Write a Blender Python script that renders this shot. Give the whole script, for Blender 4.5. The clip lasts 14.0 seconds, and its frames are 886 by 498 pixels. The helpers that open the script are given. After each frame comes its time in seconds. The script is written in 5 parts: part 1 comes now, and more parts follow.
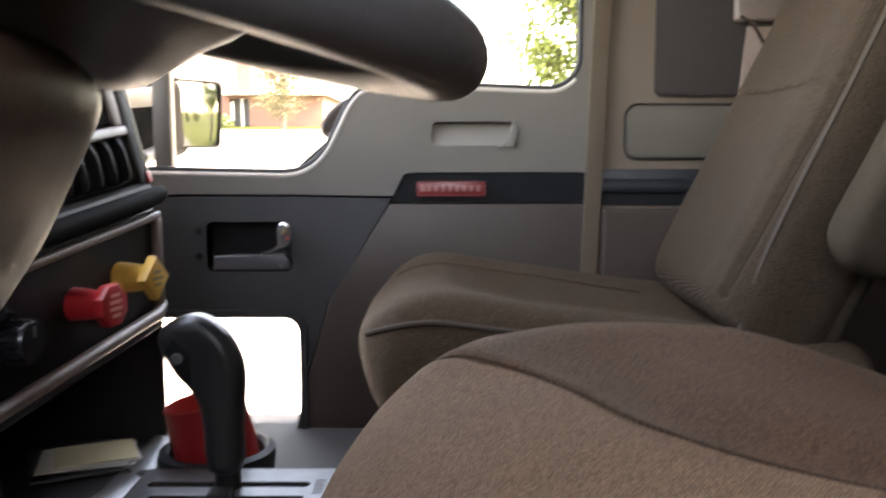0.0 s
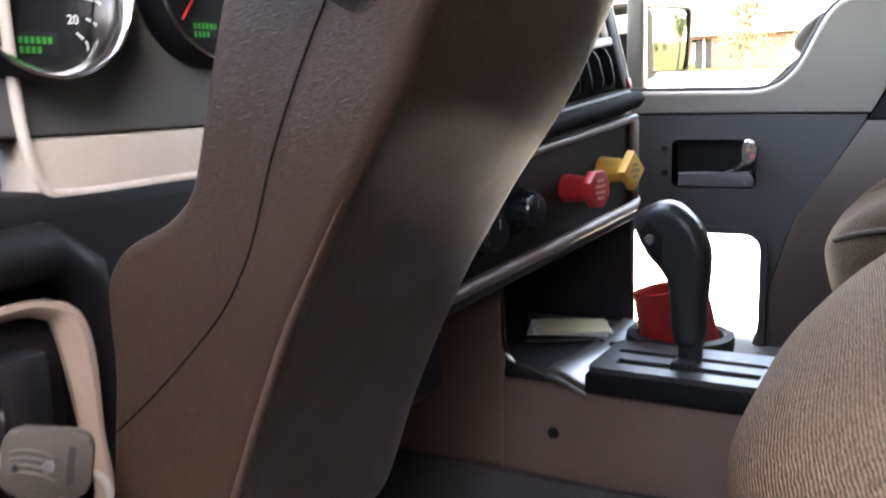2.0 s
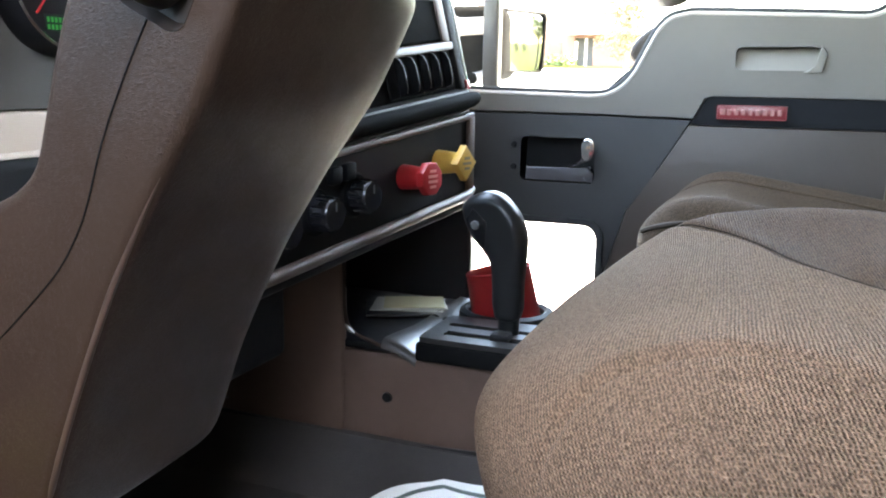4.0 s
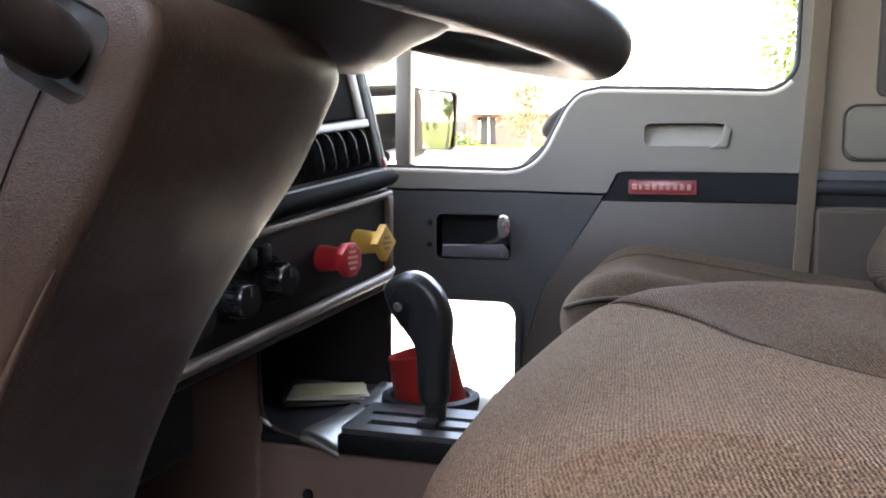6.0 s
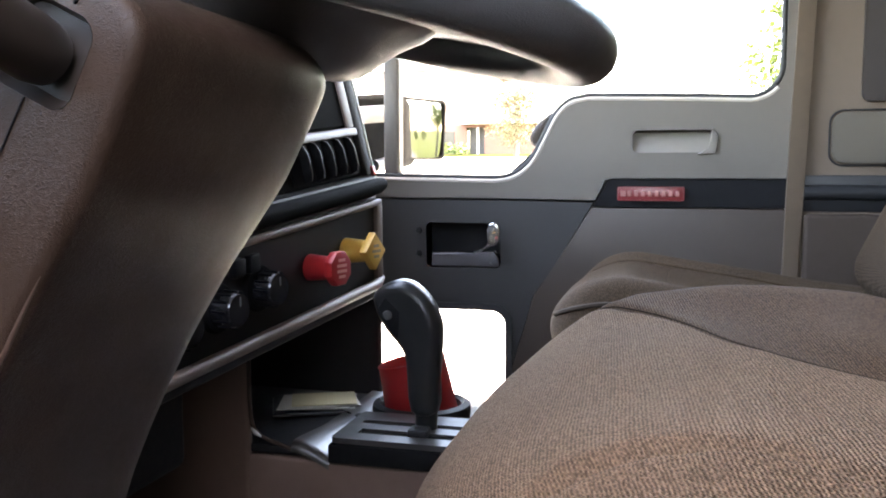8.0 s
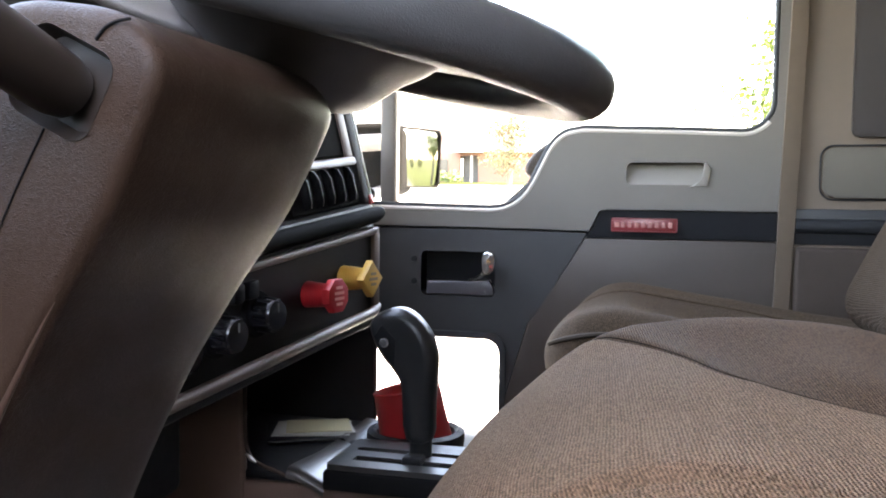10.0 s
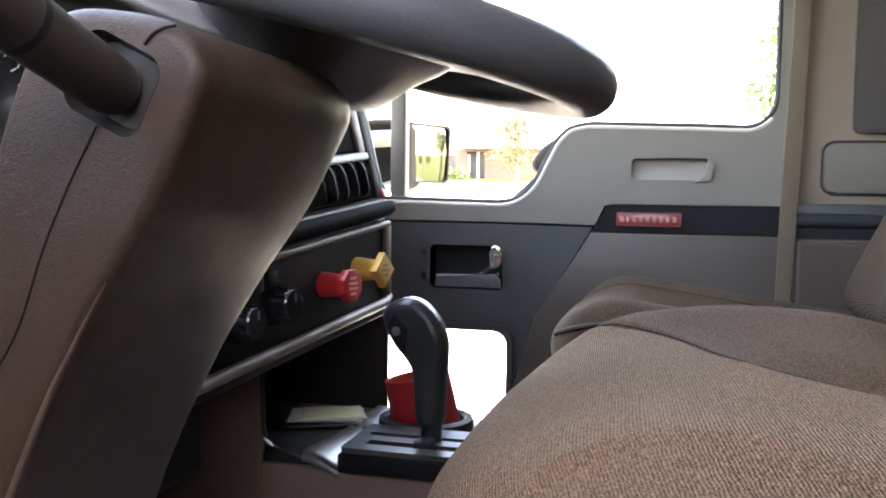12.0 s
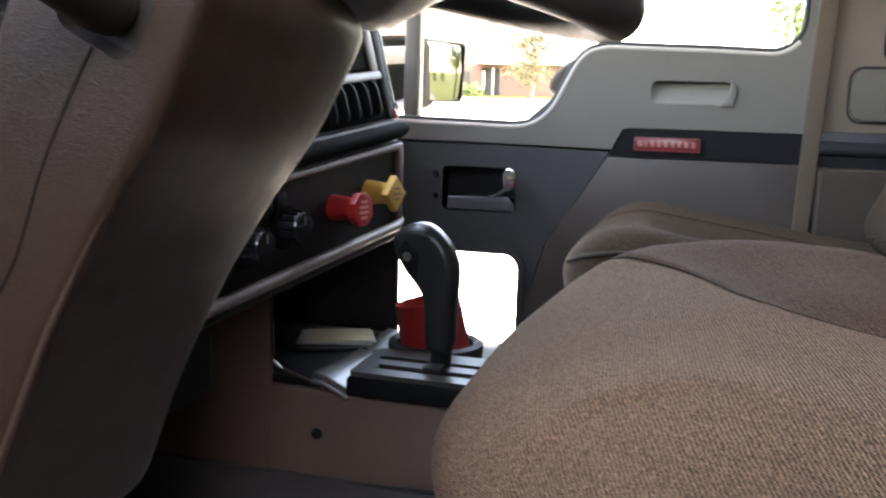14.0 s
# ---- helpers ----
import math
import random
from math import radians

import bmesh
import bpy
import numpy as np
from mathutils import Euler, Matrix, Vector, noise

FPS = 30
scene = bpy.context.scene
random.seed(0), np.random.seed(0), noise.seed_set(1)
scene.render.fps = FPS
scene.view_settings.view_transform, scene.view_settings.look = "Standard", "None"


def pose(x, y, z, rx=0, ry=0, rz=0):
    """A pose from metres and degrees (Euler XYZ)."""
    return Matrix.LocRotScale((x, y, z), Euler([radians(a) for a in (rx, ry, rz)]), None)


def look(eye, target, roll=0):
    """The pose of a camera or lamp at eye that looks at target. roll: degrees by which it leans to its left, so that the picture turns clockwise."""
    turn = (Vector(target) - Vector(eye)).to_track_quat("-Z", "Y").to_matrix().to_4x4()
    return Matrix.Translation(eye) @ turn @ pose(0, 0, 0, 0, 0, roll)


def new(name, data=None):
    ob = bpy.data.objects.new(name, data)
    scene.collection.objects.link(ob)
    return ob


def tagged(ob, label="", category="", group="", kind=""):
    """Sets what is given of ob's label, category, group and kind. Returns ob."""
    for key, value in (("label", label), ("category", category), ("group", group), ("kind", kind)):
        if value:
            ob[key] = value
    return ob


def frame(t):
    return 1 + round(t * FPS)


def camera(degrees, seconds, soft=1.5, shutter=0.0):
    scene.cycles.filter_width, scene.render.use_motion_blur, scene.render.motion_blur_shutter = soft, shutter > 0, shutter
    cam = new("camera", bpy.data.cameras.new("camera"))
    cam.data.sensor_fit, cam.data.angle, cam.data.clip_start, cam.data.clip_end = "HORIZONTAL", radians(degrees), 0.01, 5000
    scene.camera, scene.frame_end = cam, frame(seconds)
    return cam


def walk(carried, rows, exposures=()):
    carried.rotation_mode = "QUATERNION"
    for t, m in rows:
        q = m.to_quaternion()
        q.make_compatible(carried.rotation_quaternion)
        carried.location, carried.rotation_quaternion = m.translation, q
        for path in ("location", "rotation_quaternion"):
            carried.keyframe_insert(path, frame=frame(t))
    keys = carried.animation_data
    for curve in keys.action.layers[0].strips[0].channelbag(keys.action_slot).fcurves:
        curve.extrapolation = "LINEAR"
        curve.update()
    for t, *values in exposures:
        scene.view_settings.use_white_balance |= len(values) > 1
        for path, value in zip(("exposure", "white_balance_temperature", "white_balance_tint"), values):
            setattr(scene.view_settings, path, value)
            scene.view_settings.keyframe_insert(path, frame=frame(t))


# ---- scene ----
cam = camera(54.0, 14.0, soft=1.9, shutter=0.4)
PATH = [
    (0, (0.0, 0.0, 0.75), (0.0, 1.985, 0.506), 0.0),
    (0.5, (-0.01, -0.02, 0.714), (-0.255, 1.943, 0.423), -1.3),
    (1, (-0.025, -0.068, 0.716), (-0.585, 1.824, 0.391), -2.3),
    (1.5, (0.003, -0.073, 0.709), (-0.915, 1.681, 0.427), -3.5),
    (2, (0.006, -0.1, 0.705), (-0.965, 1.612, 0.354), -1.9),
    (2.5, (0.054, -0.16, 0.688), (-0.83, 1.562, 0.184), -0.2),
    (3, (0.102, -0.159, 0.698), (-0.753, 1.557, 0.128), 1.2),
    (3.5, (0.099, -0.169, 0.714), (-0.68, 1.616, 0.259), 1.3),
    (3.7, (0.099, -0.173, 0.716), (-0.658, 1.629, 0.296), 1.2),
    (5.8, (0.066, -0.132, 0.715), (-0.489, 1.78, 0.493), 0.25),
    (6, (0.068, -0.135, 0.714), (-0.474, 1.78, 0.51), 0.4),
    (6.5, (0.067, -0.133, 0.712), (-0.458, 1.788, 0.532), 0.2),
    (7, (0.068, -0.132, 0.71), (-0.46, 1.789, 0.534), 0.1),
    (7.5, (0.068, -0.134, 0.71), (-0.456, 1.788, 0.53), -0.1),
    (8, (0.069, -0.134, 0.711), (-0.452, 1.788, 0.53), -0.1),
    (10.3, (0.067, -0.149, 0.714), (-0.438, 1.781, 0.599), 0.7),
    (10.5, (0.067, -0.15, 0.714), (-0.445, 1.78, 0.598), 0.7),
    (11, (0.07, -0.161, 0.714), (-0.45, 1.767, 0.591), 0.5),
    (11.5, (0.072, -0.175, 0.712), (-0.445, 1.753, 0.586), 0.5),
    (12, (0.073, -0.187, 0.711), (-0.447, 1.74, 0.584), 0.7),
    (12.5, (0.073, -0.184, 0.711), (-0.495, 1.73, 0.589), 0.9),
    (13, (0.07, -0.181, 0.712), (-0.562, 1.712, 0.581), 1.1),
    (13.5, (0.057, -0.186, 0.714), (-0.576, 1.7, 0.512), 1.7),
    (14, (0.066, -0.166, 0.719), (-0.47, 1.735, 0.402), 1.8),
]
EXPOSURES = [(0.0, 5.70, 9500, 19), (0.5, 6.2, 9100, 17), (1.0, 6.36, 8900, 17), (2.0, 6.40, 8400, 15), (2.5, 6.50, 8100, 10), (3.0, 6.66, 8000, 8), (3.5, 6.72, 7700, 4), (5.0, 6.22, 8350, 15), (13.0, 6.15, 8350, 15), (14.0, 5.82, 8450, 15)]
SKY, SUN = 0.12, 1.0
walk(cam, [(t, look(eye, target, roll)) for t, eye, target, roll in PATH],
     exposures=EXPOSURES)

# ---- light ----
world = bpy.data.worlds.new("sky")
scene.world = world
world.use_nodes = True
wn, wl = world.node_tree.nodes, world.node_tree.links
sky = wn.new("ShaderNodeTexSky")
sky.sky_type, sky.sun_disc = "NISHITA", False
sky.sun_elevation, sky.sun_rotation = radians(51.4), radians(97.6)
sky.dust_density, sky.air_density = 3.0, 1.0
wn["Background"].inputs["Strength"].default_value = SKY
wl.new(sky.outputs[0], wn["Background"].inputs["Color"])
sun = new("sun", bpy.data.lights.new("sun", "SUN"))
sun.data.energy, sun.data.angle, sun.data.color = SUN, radians(1.0), (1.0, 0.95, 0.87)
sun.matrix_world = look((7.5, -1.0, 9.5), (0, 0, 0))

# ---- helpers of this scene ----
BASE = {}


def material(name, color, rough=0.6, vary=0.12, scale=30.0, bump=0.0, bump_scale=200.0, metal=0.0, spec=0.5,
             big=4.0, tint=None, kind="noise", sheen=0.0, coat=0.0, stretch=(1, 1, 1)):
    m = bpy.data.materials.new(name)
    m.use_nodes = True
    n, l = m.node_tree.nodes, m.node_tree.links
    b = n["Principled BSDF"]
    b.inputs["Roughness"].default_value, b.inputs["Metallic"].default_value = rough, metal
    b.inputs["Specular IOR Level"].default_value = spec
    b.inputs["Sheen Weight"].default_value = sheen
    b.inputs["Coat Weight"].default_value = coat
    tc = n.new("ShaderNodeTexCoord")
    fine, broad, mix, ramp = n.new("ShaderNodeTexNoise"), n.new("ShaderNodeTexNoise"), n.new("ShaderNodeMath"), n.new("ShaderNodeMix")
    fine.inputs["Scale"].default_value, fine.inputs["Detail"].default_value = scale, 6
    broad.inputs["Scale"].default_value, broad.inputs["Detail"].default_value = big, 3
    l.new(tc.outputs["Object"], fine.inputs["Vector"])
    l.new(tc.outputs["Object"], broad.inputs["Vector"])
    mix.operation = "MULTIPLY_ADD"
    l.new(fine.outputs["Fac"], mix.inputs[0])
    mix.inputs[1].default_value = 0.5
    half = n.new("ShaderNodeMath")
    half.operation = "MULTIPLY"
    l.new(broad.outputs["Fac"], half.inputs[0])
    half.inputs[1].default_value = 0.5
    l.new(half.outputs[0], mix.inputs[2])
    ramp.data_type = "RGBA"
    low = [c * (1 - 2.2 * vary) for c in color]
    high = [min(1, c * (1 + 2.2 * vary)) for c in (tint or color)]
    ramp.inputs["A"].default_value, ramp.inputs["B"].default_value = (*low, 1), (*high, 1)
    l.new(mix.outputs[0], ramp.inputs["Factor"])
    l.new(ramp.outputs["Result"], b.inputs["Base Color"])
    rr = n.new("ShaderNodeMapRange")
    rr.inputs["To Min"].default_value, rr.inputs["To Max"].default_value = max(0, rough - 0.1), min(1, rough + 0.1)
    l.new(fine.outputs["Fac"], rr.inputs["Value"])
    l.new(rr.outputs[0], b.inputs["Roughness"])
    if bump:
        bp = n.new("ShaderNodeBump")
        bp.inputs["Strength"].default_value, bp.inputs["Distance"].default_value = bump, 0.001
        if kind == "noise":
            t = n.new("ShaderNodeTexNoise")
            t.inputs["Scale"].default_value, t.inputs["Detail"].default_value = bump_scale, 4
            l.new(tc.outputs["Object"], t.inputs["Vector"])
            l.new(t.outputs["Fac"], bp.inputs["Height"])
        elif kind == "leather":
            warp, add = n.new("ShaderNodeTexNoise"), n.new("ShaderNodeMix")
            warp.inputs["Scale"].default_value = bump_scale * 0.3
            add.data_type = "VECTOR"
            add.inputs["Factor"].default_value = 0.006
            mp = n.new("ShaderNodeMapping")
            mp.inputs["Scale"].default_value = stretch
            mp.inputs["Rotation"].default_value = (0, 0.35, 0)
            l.new(tc.outputs["Object"], mp.inputs["Vector"])
            l.new(tc.outputs["Object"], warp.inputs["Vector"])
            l.new(mp.outputs[0], add.inputs["A"])
            l.new(warp.outputs["Color"], add.inputs["B"])
            t = n.new("ShaderNodeTexVoronoi")
            t.feature = "DISTANCE_TO_EDGE"
            t.inputs["Scale"].default_value = bump_scale
            l.new(add.outputs["Result"], t.inputs["Vector"])
            soft = n.new("ShaderNodeMath")
            soft.operation = "MINIMUM"
            soft.inputs[1].default_value = 0.6
            l.new(t.outputs["Distance"], soft.inputs[0])
            patch, worn = n.new("ShaderNodeMapRange"), n.new("ShaderNodeMath")
            patch.inputs["From Min"].default_value, patch.inputs["From Max"].default_value = 0.42, 0.62
            patch.inputs["To Min"].default_value, patch.inputs["To Max"].default_value = 0.6, 1.0
            clouds = n.new("ShaderNodeTexNoise")
            clouds.inputs["Scale"].default_value, clouds.inputs["Detail"].default_value = 34, 3
            l.new(tc.outputs["Object"], clouds.inputs["Vector"])
            l.new(clouds.outputs["Fac"], patch.inputs["Value"])
            worn.operation = "MULTIPLY"
            l.new(soft.outputs[0], worn.inputs[0])
            l.new(patch.outputs[0], worn.inputs[1])
            l.new(worn.outputs[0], bp.inputs["Height"])
        elif kind == "weave":
            waves = []
            jitter, shift = n.new("ShaderNodeTexNoise"), n.new("ShaderNodeMix")
            jitter.inputs["Scale"].default_value = 160
            shift.data_type = "VECTOR"
            shift.inputs["Factor"].default_value = 0.0022
            l.new(tc.outputs["Object"], jitter.inputs["Vector"])
            l.new(tc.outputs["Object"], shift.inputs["A"])
            l.new(jitter.outputs["Color"], shift.inputs["B"])
            for along in ((1.2, 0.10, 0.7), (-0.1, 1.0, 0.8)):
                dot, swing = n.new("ShaderNodeVectorMath"), n.new("ShaderNodeMath")
                dot.operation, swing.operation = "DOT_PRODUCT", "SINE"
                l.new(shift.outputs["Result"], dot.inputs[0])
                dot.inputs[1].default_value = [c * bump_scale for c in along]
                l.new(dot.outputs["Value"], swing.inputs[0])
                waves.append(swing)
            both = n.new("ShaderNodeMath")
            both.operation = "MULTIPLY"
            l.new(waves[0].outputs[0], both.inputs[0])
            ribs = n.new("ShaderNodeMath")
            ribs.operation = "MULTIPLY_ADD"
            ribs.inputs[1].default_value, ribs.inputs[2].default_value = 0.5, 0.6
            l.new(waves[1].outputs[0], ribs.inputs[0])
            l.new(ribs.outputs[0], both.inputs[1])
            l.new(both.outputs[0], bp.inputs["Height"])
            thread, shade, fleck = n.new("ShaderNodeMix"), n.new("ShaderNodeMapRange"), n.new("ShaderNodeMath")
            thread.data_type, thread.blend_type = "RGBA", "MULTIPLY"
            shade.inputs["From Min"].default_value, shade.inputs["From Max"].default_value = -1.0, 1.0
            shade.inputs["To Min"].default_value, shade.inputs["To Max"].default_value = 0.46, 1.40
            fleck.operation = "MULTIPLY_ADD"
            fleck.inputs[1].default_value, fleck.inputs[2].default_value = 3.2, -1.6
            speck = n.new("ShaderNodeTexNoise")
            speck.inputs["Scale"].default_value, speck.inputs["Detail"].default_value = 480, 2
            l.new(tc.outputs["Object"], speck.inputs["Vector"])
            l.new(speck.outputs["Fac"], fleck.inputs[0])
            cells, snap = n.new("ShaderNodeCombineXYZ"), n.new("ShaderNodeTexWhiteNoise")
            for slot, swing in enumerate(waves):
                whole = n.new("ShaderNodeMath")
                whole.operation = "FLOOR"
                step_in = n.new("ShaderNodeMath")
                step_in.operation = "DIVIDE"
                step_in.inputs[1].default_value = math.pi
                l.new(swing.inputs[0].links[0].from_socket, step_in.inputs[0])
                l.new(step_in.outputs[0], whole.inputs[0])
                l.new(whole.outputs[0], cells.inputs[slot])
            l.new(cells.outputs[0], snap.inputs["Vector"])
            loose = n.new("ShaderNodeMath")
            loose.operation = "MULTIPLY_ADD"
            loose.inputs[1].default_value, loose.inputs[2].default_value = 1.3, -0.65
            l.new(snap.outputs["Value"], loose.inputs[0])
            mixed = n.new("ShaderNodeMath")
            mixed.operation = "MULTIPLY_ADD"
            mixed.inputs[1].default_value = 0.95
            l.new(both.outputs[0], mixed.inputs[0])
            l.new(loose.outputs[0], mixed.inputs[2])
            total = n.new("ShaderNodeMath")
            l.new(mixed.outputs[0], total.inputs[0])
            l.new(fleck.outputs[0], total.inputs[1])
            l.new(total.outputs[0], shade.inputs["Value"])
            l.new(ramp.outputs["Result"], thread.inputs["A"])
            l.new(shade.outputs[0], thread.inputs["B"])
            thread.inputs["Factor"].default_value = 1.0
            l.new(thread.outputs["Result"], b.inputs["Base Color"])
        l.new(bp.outputs[0], b.inputs["Normal"])
    return m


def glass(name, tint=(1, 1, 1)):
    m = bpy.data.materials.new(name)
    m.use_nodes = True
    n, l = m.node_tree.nodes, m.node_tree.links
    n.remove(n["Principled BSDF"])
    clear, gloss, mix, fr = n.new("ShaderNodeBsdfTransparent"), n.new("ShaderNodeBsdfGlossy"), n.new("ShaderNodeMixShader"), n.new("ShaderNodeFresnel")
    clear.inputs[0].default_value = (*tint, 1)
    gloss.inputs["Roughness"].default_value = 0.02
    fr.inputs[0].default_value = 1.3
    l.new(fr.outputs[0], mix.inputs[0])
    l.new(clear.outputs[0], mix.inputs[1])
    l.new(gloss.outputs[0], mix.inputs[2])
    l.new(mix.outputs[0], n["Material Output"].inputs[0])
    return m


def thing(name, at, label, category, group="", kind=""):
    ob = new(name)
    ob.location = at
    ob.empty_display_size = 0.05
    BASE[ob] = Vector(at)
    return tagged(ob, label, category, group, kind)


def part(name, bm, mat, parent=None, label="", smooth=True):
    """One mesh object from a bmesh in world metres, under parent."""
    base = BASE.get(parent, Vector((0, 0, 0)))
    bmesh.ops.translate(bm, verts=bm.verts, vec=-base)
    bmesh.ops.recalc_face_normals(bm, faces=bm.faces)
    me = bpy.data.meshes.new(name)
    bm.to_mesh(me)
    bm.free()
    me.materials.append(mat)
    if smooth:
        me.shade_smooth()
        me.set_sharp_from_angle(angle=radians(40))
    ob = new(name, me)
    if parent:
        ob.parent = parent
    BASE[ob] = base
    return tagged(ob, label)


def solo(name, bm, mat, label, category, group="", kind="", smooth=True):
    ob = part(name, bm, mat, None, label, smooth)
    return tagged(ob, label, category, group, kind)


def merge(*bms):
    out = bmesh.new()
    for b in bms:
        me = bpy.data.meshes.new("tmp")
        b.to_mesh(me)
        b.free()
        out.from_mesh(me)
        bpy.data.meshes.remove(me)
    return out


def box(lo, hi, bevel=0.004, seg=2, turn=None):
    bm = bmesh.new()
    lo, hi = Vector(lo), Vector(hi)
    size = hi - lo
    bmesh.ops.create_cube(bm, size=1, matrix=Matrix.Translation((lo + hi) / 2) @ Matrix.Diagonal((*size, 1)))
    if bevel:
        bevel = min(bevel, min(size) * 0.45)
        bmesh.ops.bevel(bm, geom=list(bm.edges), offset=bevel, segments=seg, affect="EDGES", profile=0.5)
    if turn:
        bmesh.ops.transform(bm, matrix=turn, verts=bm.verts)
    return bm


def move(bm, m):
    bmesh.ops.transform(bm, matrix=m, verts=bm.verts)
    return bm


def prism(outline, axis, lo, hi, bevel=0.0, seg=2):
    """A flat outline of (a, b) pairs pushed through along an axis. Axis y: (x, z); x: (y, z); z: (x, y)."""
    bm = bmesh.new()
    place = {"y": lambda a, b, c: (a, c, b), "x": lambda a, b, c: (c, a, b), "z": lambda a, b, c: (a, b, c)}[axis]
    low = [bm.verts.new(place(a, b, lo)) for a, b in outline]
    high = [bm.verts.new(place(a, b, hi)) for a, b in outline]
    k = len(outline)
    caps = [bm.faces.new(low), bm.faces.new(high)]
    for i in range(k):
        bm.faces.new((low[i], low[(i + 1) % k], high[(i + 1) % k], high[i]))
    if bevel:
        bmesh.ops.bevel(bm, geom=list({e for f in caps for e in f.edges}), offset=bevel, segments=seg, affect="EDGES", profile=0.5)
    return bm


def holed(outline, holes, axis, lo, hi):
    """A plate with holes through it, as prism()."""
    bm = bmesh.new()
    place = {"y": lambda a, b, c: (a, c, b), "x": lambda a, b, c: (c, a, b), "z": lambda a, b, c: (a, b, c)}[axis]
    edges = []
    for loop in (outline, *holes):
        vs = [bm.verts.new(place(a, b, lo)) for a, b in loop]
        edges += [bm.edges.new((vs[i], vs[(i + 1) % len(vs)])) for i in range(len(vs))]
    bmesh.ops.triangle_fill(bm, use_beauty=True, use_dissolve=True, edges=edges)
    got = bmesh.ops.extrude_face_region(bm, geom=list(bm.faces), use_keep_orig=True)
    moved = [v for v in got["geom"] if isinstance(v, bmesh.types.BMVert)]
    bmesh.ops.translate(bm, verts=moved, vec=Vector(place(0, 0, hi - lo)))
    return bm


def recess(outline, lo, hi):
    """A cup pushed into a wall along y: its sides and its back, with thickness."""
    k = len(outline)
    cx, cz = sum(p[0] for p in outline) / k, sum(p[1] for p in outline) / k
    outer = [(cx + (a - cx) * 1.06, cz + (b - cz) * 1.06) for a, b in outline]
    return merge(holed(outer, [outline], "y", lo, hi), prism(outer, "y", hi, hi + 0.003))


def inset_loop(o, depth):
    """A closed outline drawn in by depth, stopping short where it would cross itself."""
    way = 1 if sum(a[0] * b[1] - b[0] * a[1] for a, b in zip(o, o[1:] + o[:1])) > 0 else -1
    out = []
    for i, (a, b) in enumerate(o):
        t = Vector(o[(i + 1) % len(o)]) - Vector(o[i - 1])
        d = Vector((-t.y, t.x)).normalized() * way
        deep = depth
        while deep > 0.0005 and min(math.hypot(a + d.x * deep - p[0], b + d.y * deep - p[1]) for p in o) < 0.96 * deep:
            deep *= 0.9
        out.append((a + d.x * deep, b + d.y * deep))
    return out


def pillow(outline, lo, hi, r, seg=7):
    """An outline of (x, z) through y with fully rounded rims."""
    bm = bmesh.new()
    angles = [90 * i / seg for i in range(seg + 1)]
    slices = [(lo + r * (1 - math.sin(radians(a))), r * (1 - math.cos(radians(a)))) for a in reversed(angles)] + [(hi - r * (1 - math.sin(radians(a))), r * (1 - math.cos(radians(a)))) for a in angles]
    rings = [[bm.verts.new((a, y, b)) for a, b in inset_loop(outline, d)] for y, d in slices]
    k = len(outline)
    for p, q in zip(rings, rings[1:]):
        for j in range(k):
            bm.faces.new((p[j], p[(j + 1) % k], q[(j + 1) % k], q[j]))
    ends = [bm.faces.new(rings[0]), bm.faces.new(rings[-1])]
    bmesh.ops.triangulate(bm, faces=ends, ngon_method="EAR_CLIP")
    return bm


def rounded(x0, z0, x1, z1, r, n=6):
    pts = []
    for cx, cz, a0 in ((x1 - r, z1 - r, 0), (x0 + r, z1 - r, 90), (x0 + r, z0 + r, 180), (x1 - r, z0 + r, 270)):
        for i in range(n + 1):
            a = radians(a0 + 90 * i / n)
            pts.append((cx + r * math.cos(a), cz + r * math.sin(a)))
    return pts


def smoothed(points, n=8, closed=False):
    """A Catmull-Rom curve through points."""
    p = [Vector(q) for q in points]
    out = []
    k = len(p)
    for i in range(k if closed else k - 1):
        a, b = p[i], p[(i + 1) % k]
        pa = p[(i - 1) % k] if closed or i else a * 2 - b
        pb = p[(i + 2) % k] if closed or i + 2 < k else b * 2 - a
        for j in range(n):
            t = j / n
            out.append(0.5 * ((2 * a) + (b - pa) * t + (2 * pa - 5 * a + 4 * b - pb) * t * t + (3 * a - pa - 3 * b + pb) * t ** 3))
    if not closed:
        out.append(p[-1])
    return out


def tube(points, radius, sides=10, closed=False, flat=1.0):
    """A round bar along points; radius may be a list."""
    bm = bmesh.new()
    pts = [Vector(p) for p in points]
    k = len(pts)
    rad = radius if isinstance(radius, (list, tuple)) else [radius] * k
    rings, normal = [], None
    for i, p in enumerate(pts):
        d = (pts[(i + 1) % k] - pts[i - 1]) if closed or 0 < i < k - 1 else (pts[1] - pts[0] if i == 0 else pts[-1] - pts[-2])
        d.normalize()
        if normal is None:
            normal = d.orthogonal().normalized()
        normal = (normal - d * normal.dot(d)).normalized()
        side = d.cross(normal)
        rings.append([bm.verts.new(p + rad[i] * (math.cos(2 * math.pi * j / sides) * normal + flat * math.sin(2 * math.pi * j / sides) * side)) for j in range(sides)])
    for i in range(k if closed else k - 1):
        a, b = rings[i], rings[(i + 1) % k]
        best = 0
        if closed and i == k - 1:
            best = min(range(sides), key=lambda o: sum((a[j].co - b[(j + o) % sides].co).length for j in range(sides)))
        for j in range(sides):
            bm.faces.new((a[j], a[(j + 1) % sides], b[(j + 1 + best) % sides], b[(j + best) % sides]))
    if not closed:
        bm.faces.new(rings[0])
        bm.faces.new(rings[-1])
    return bm


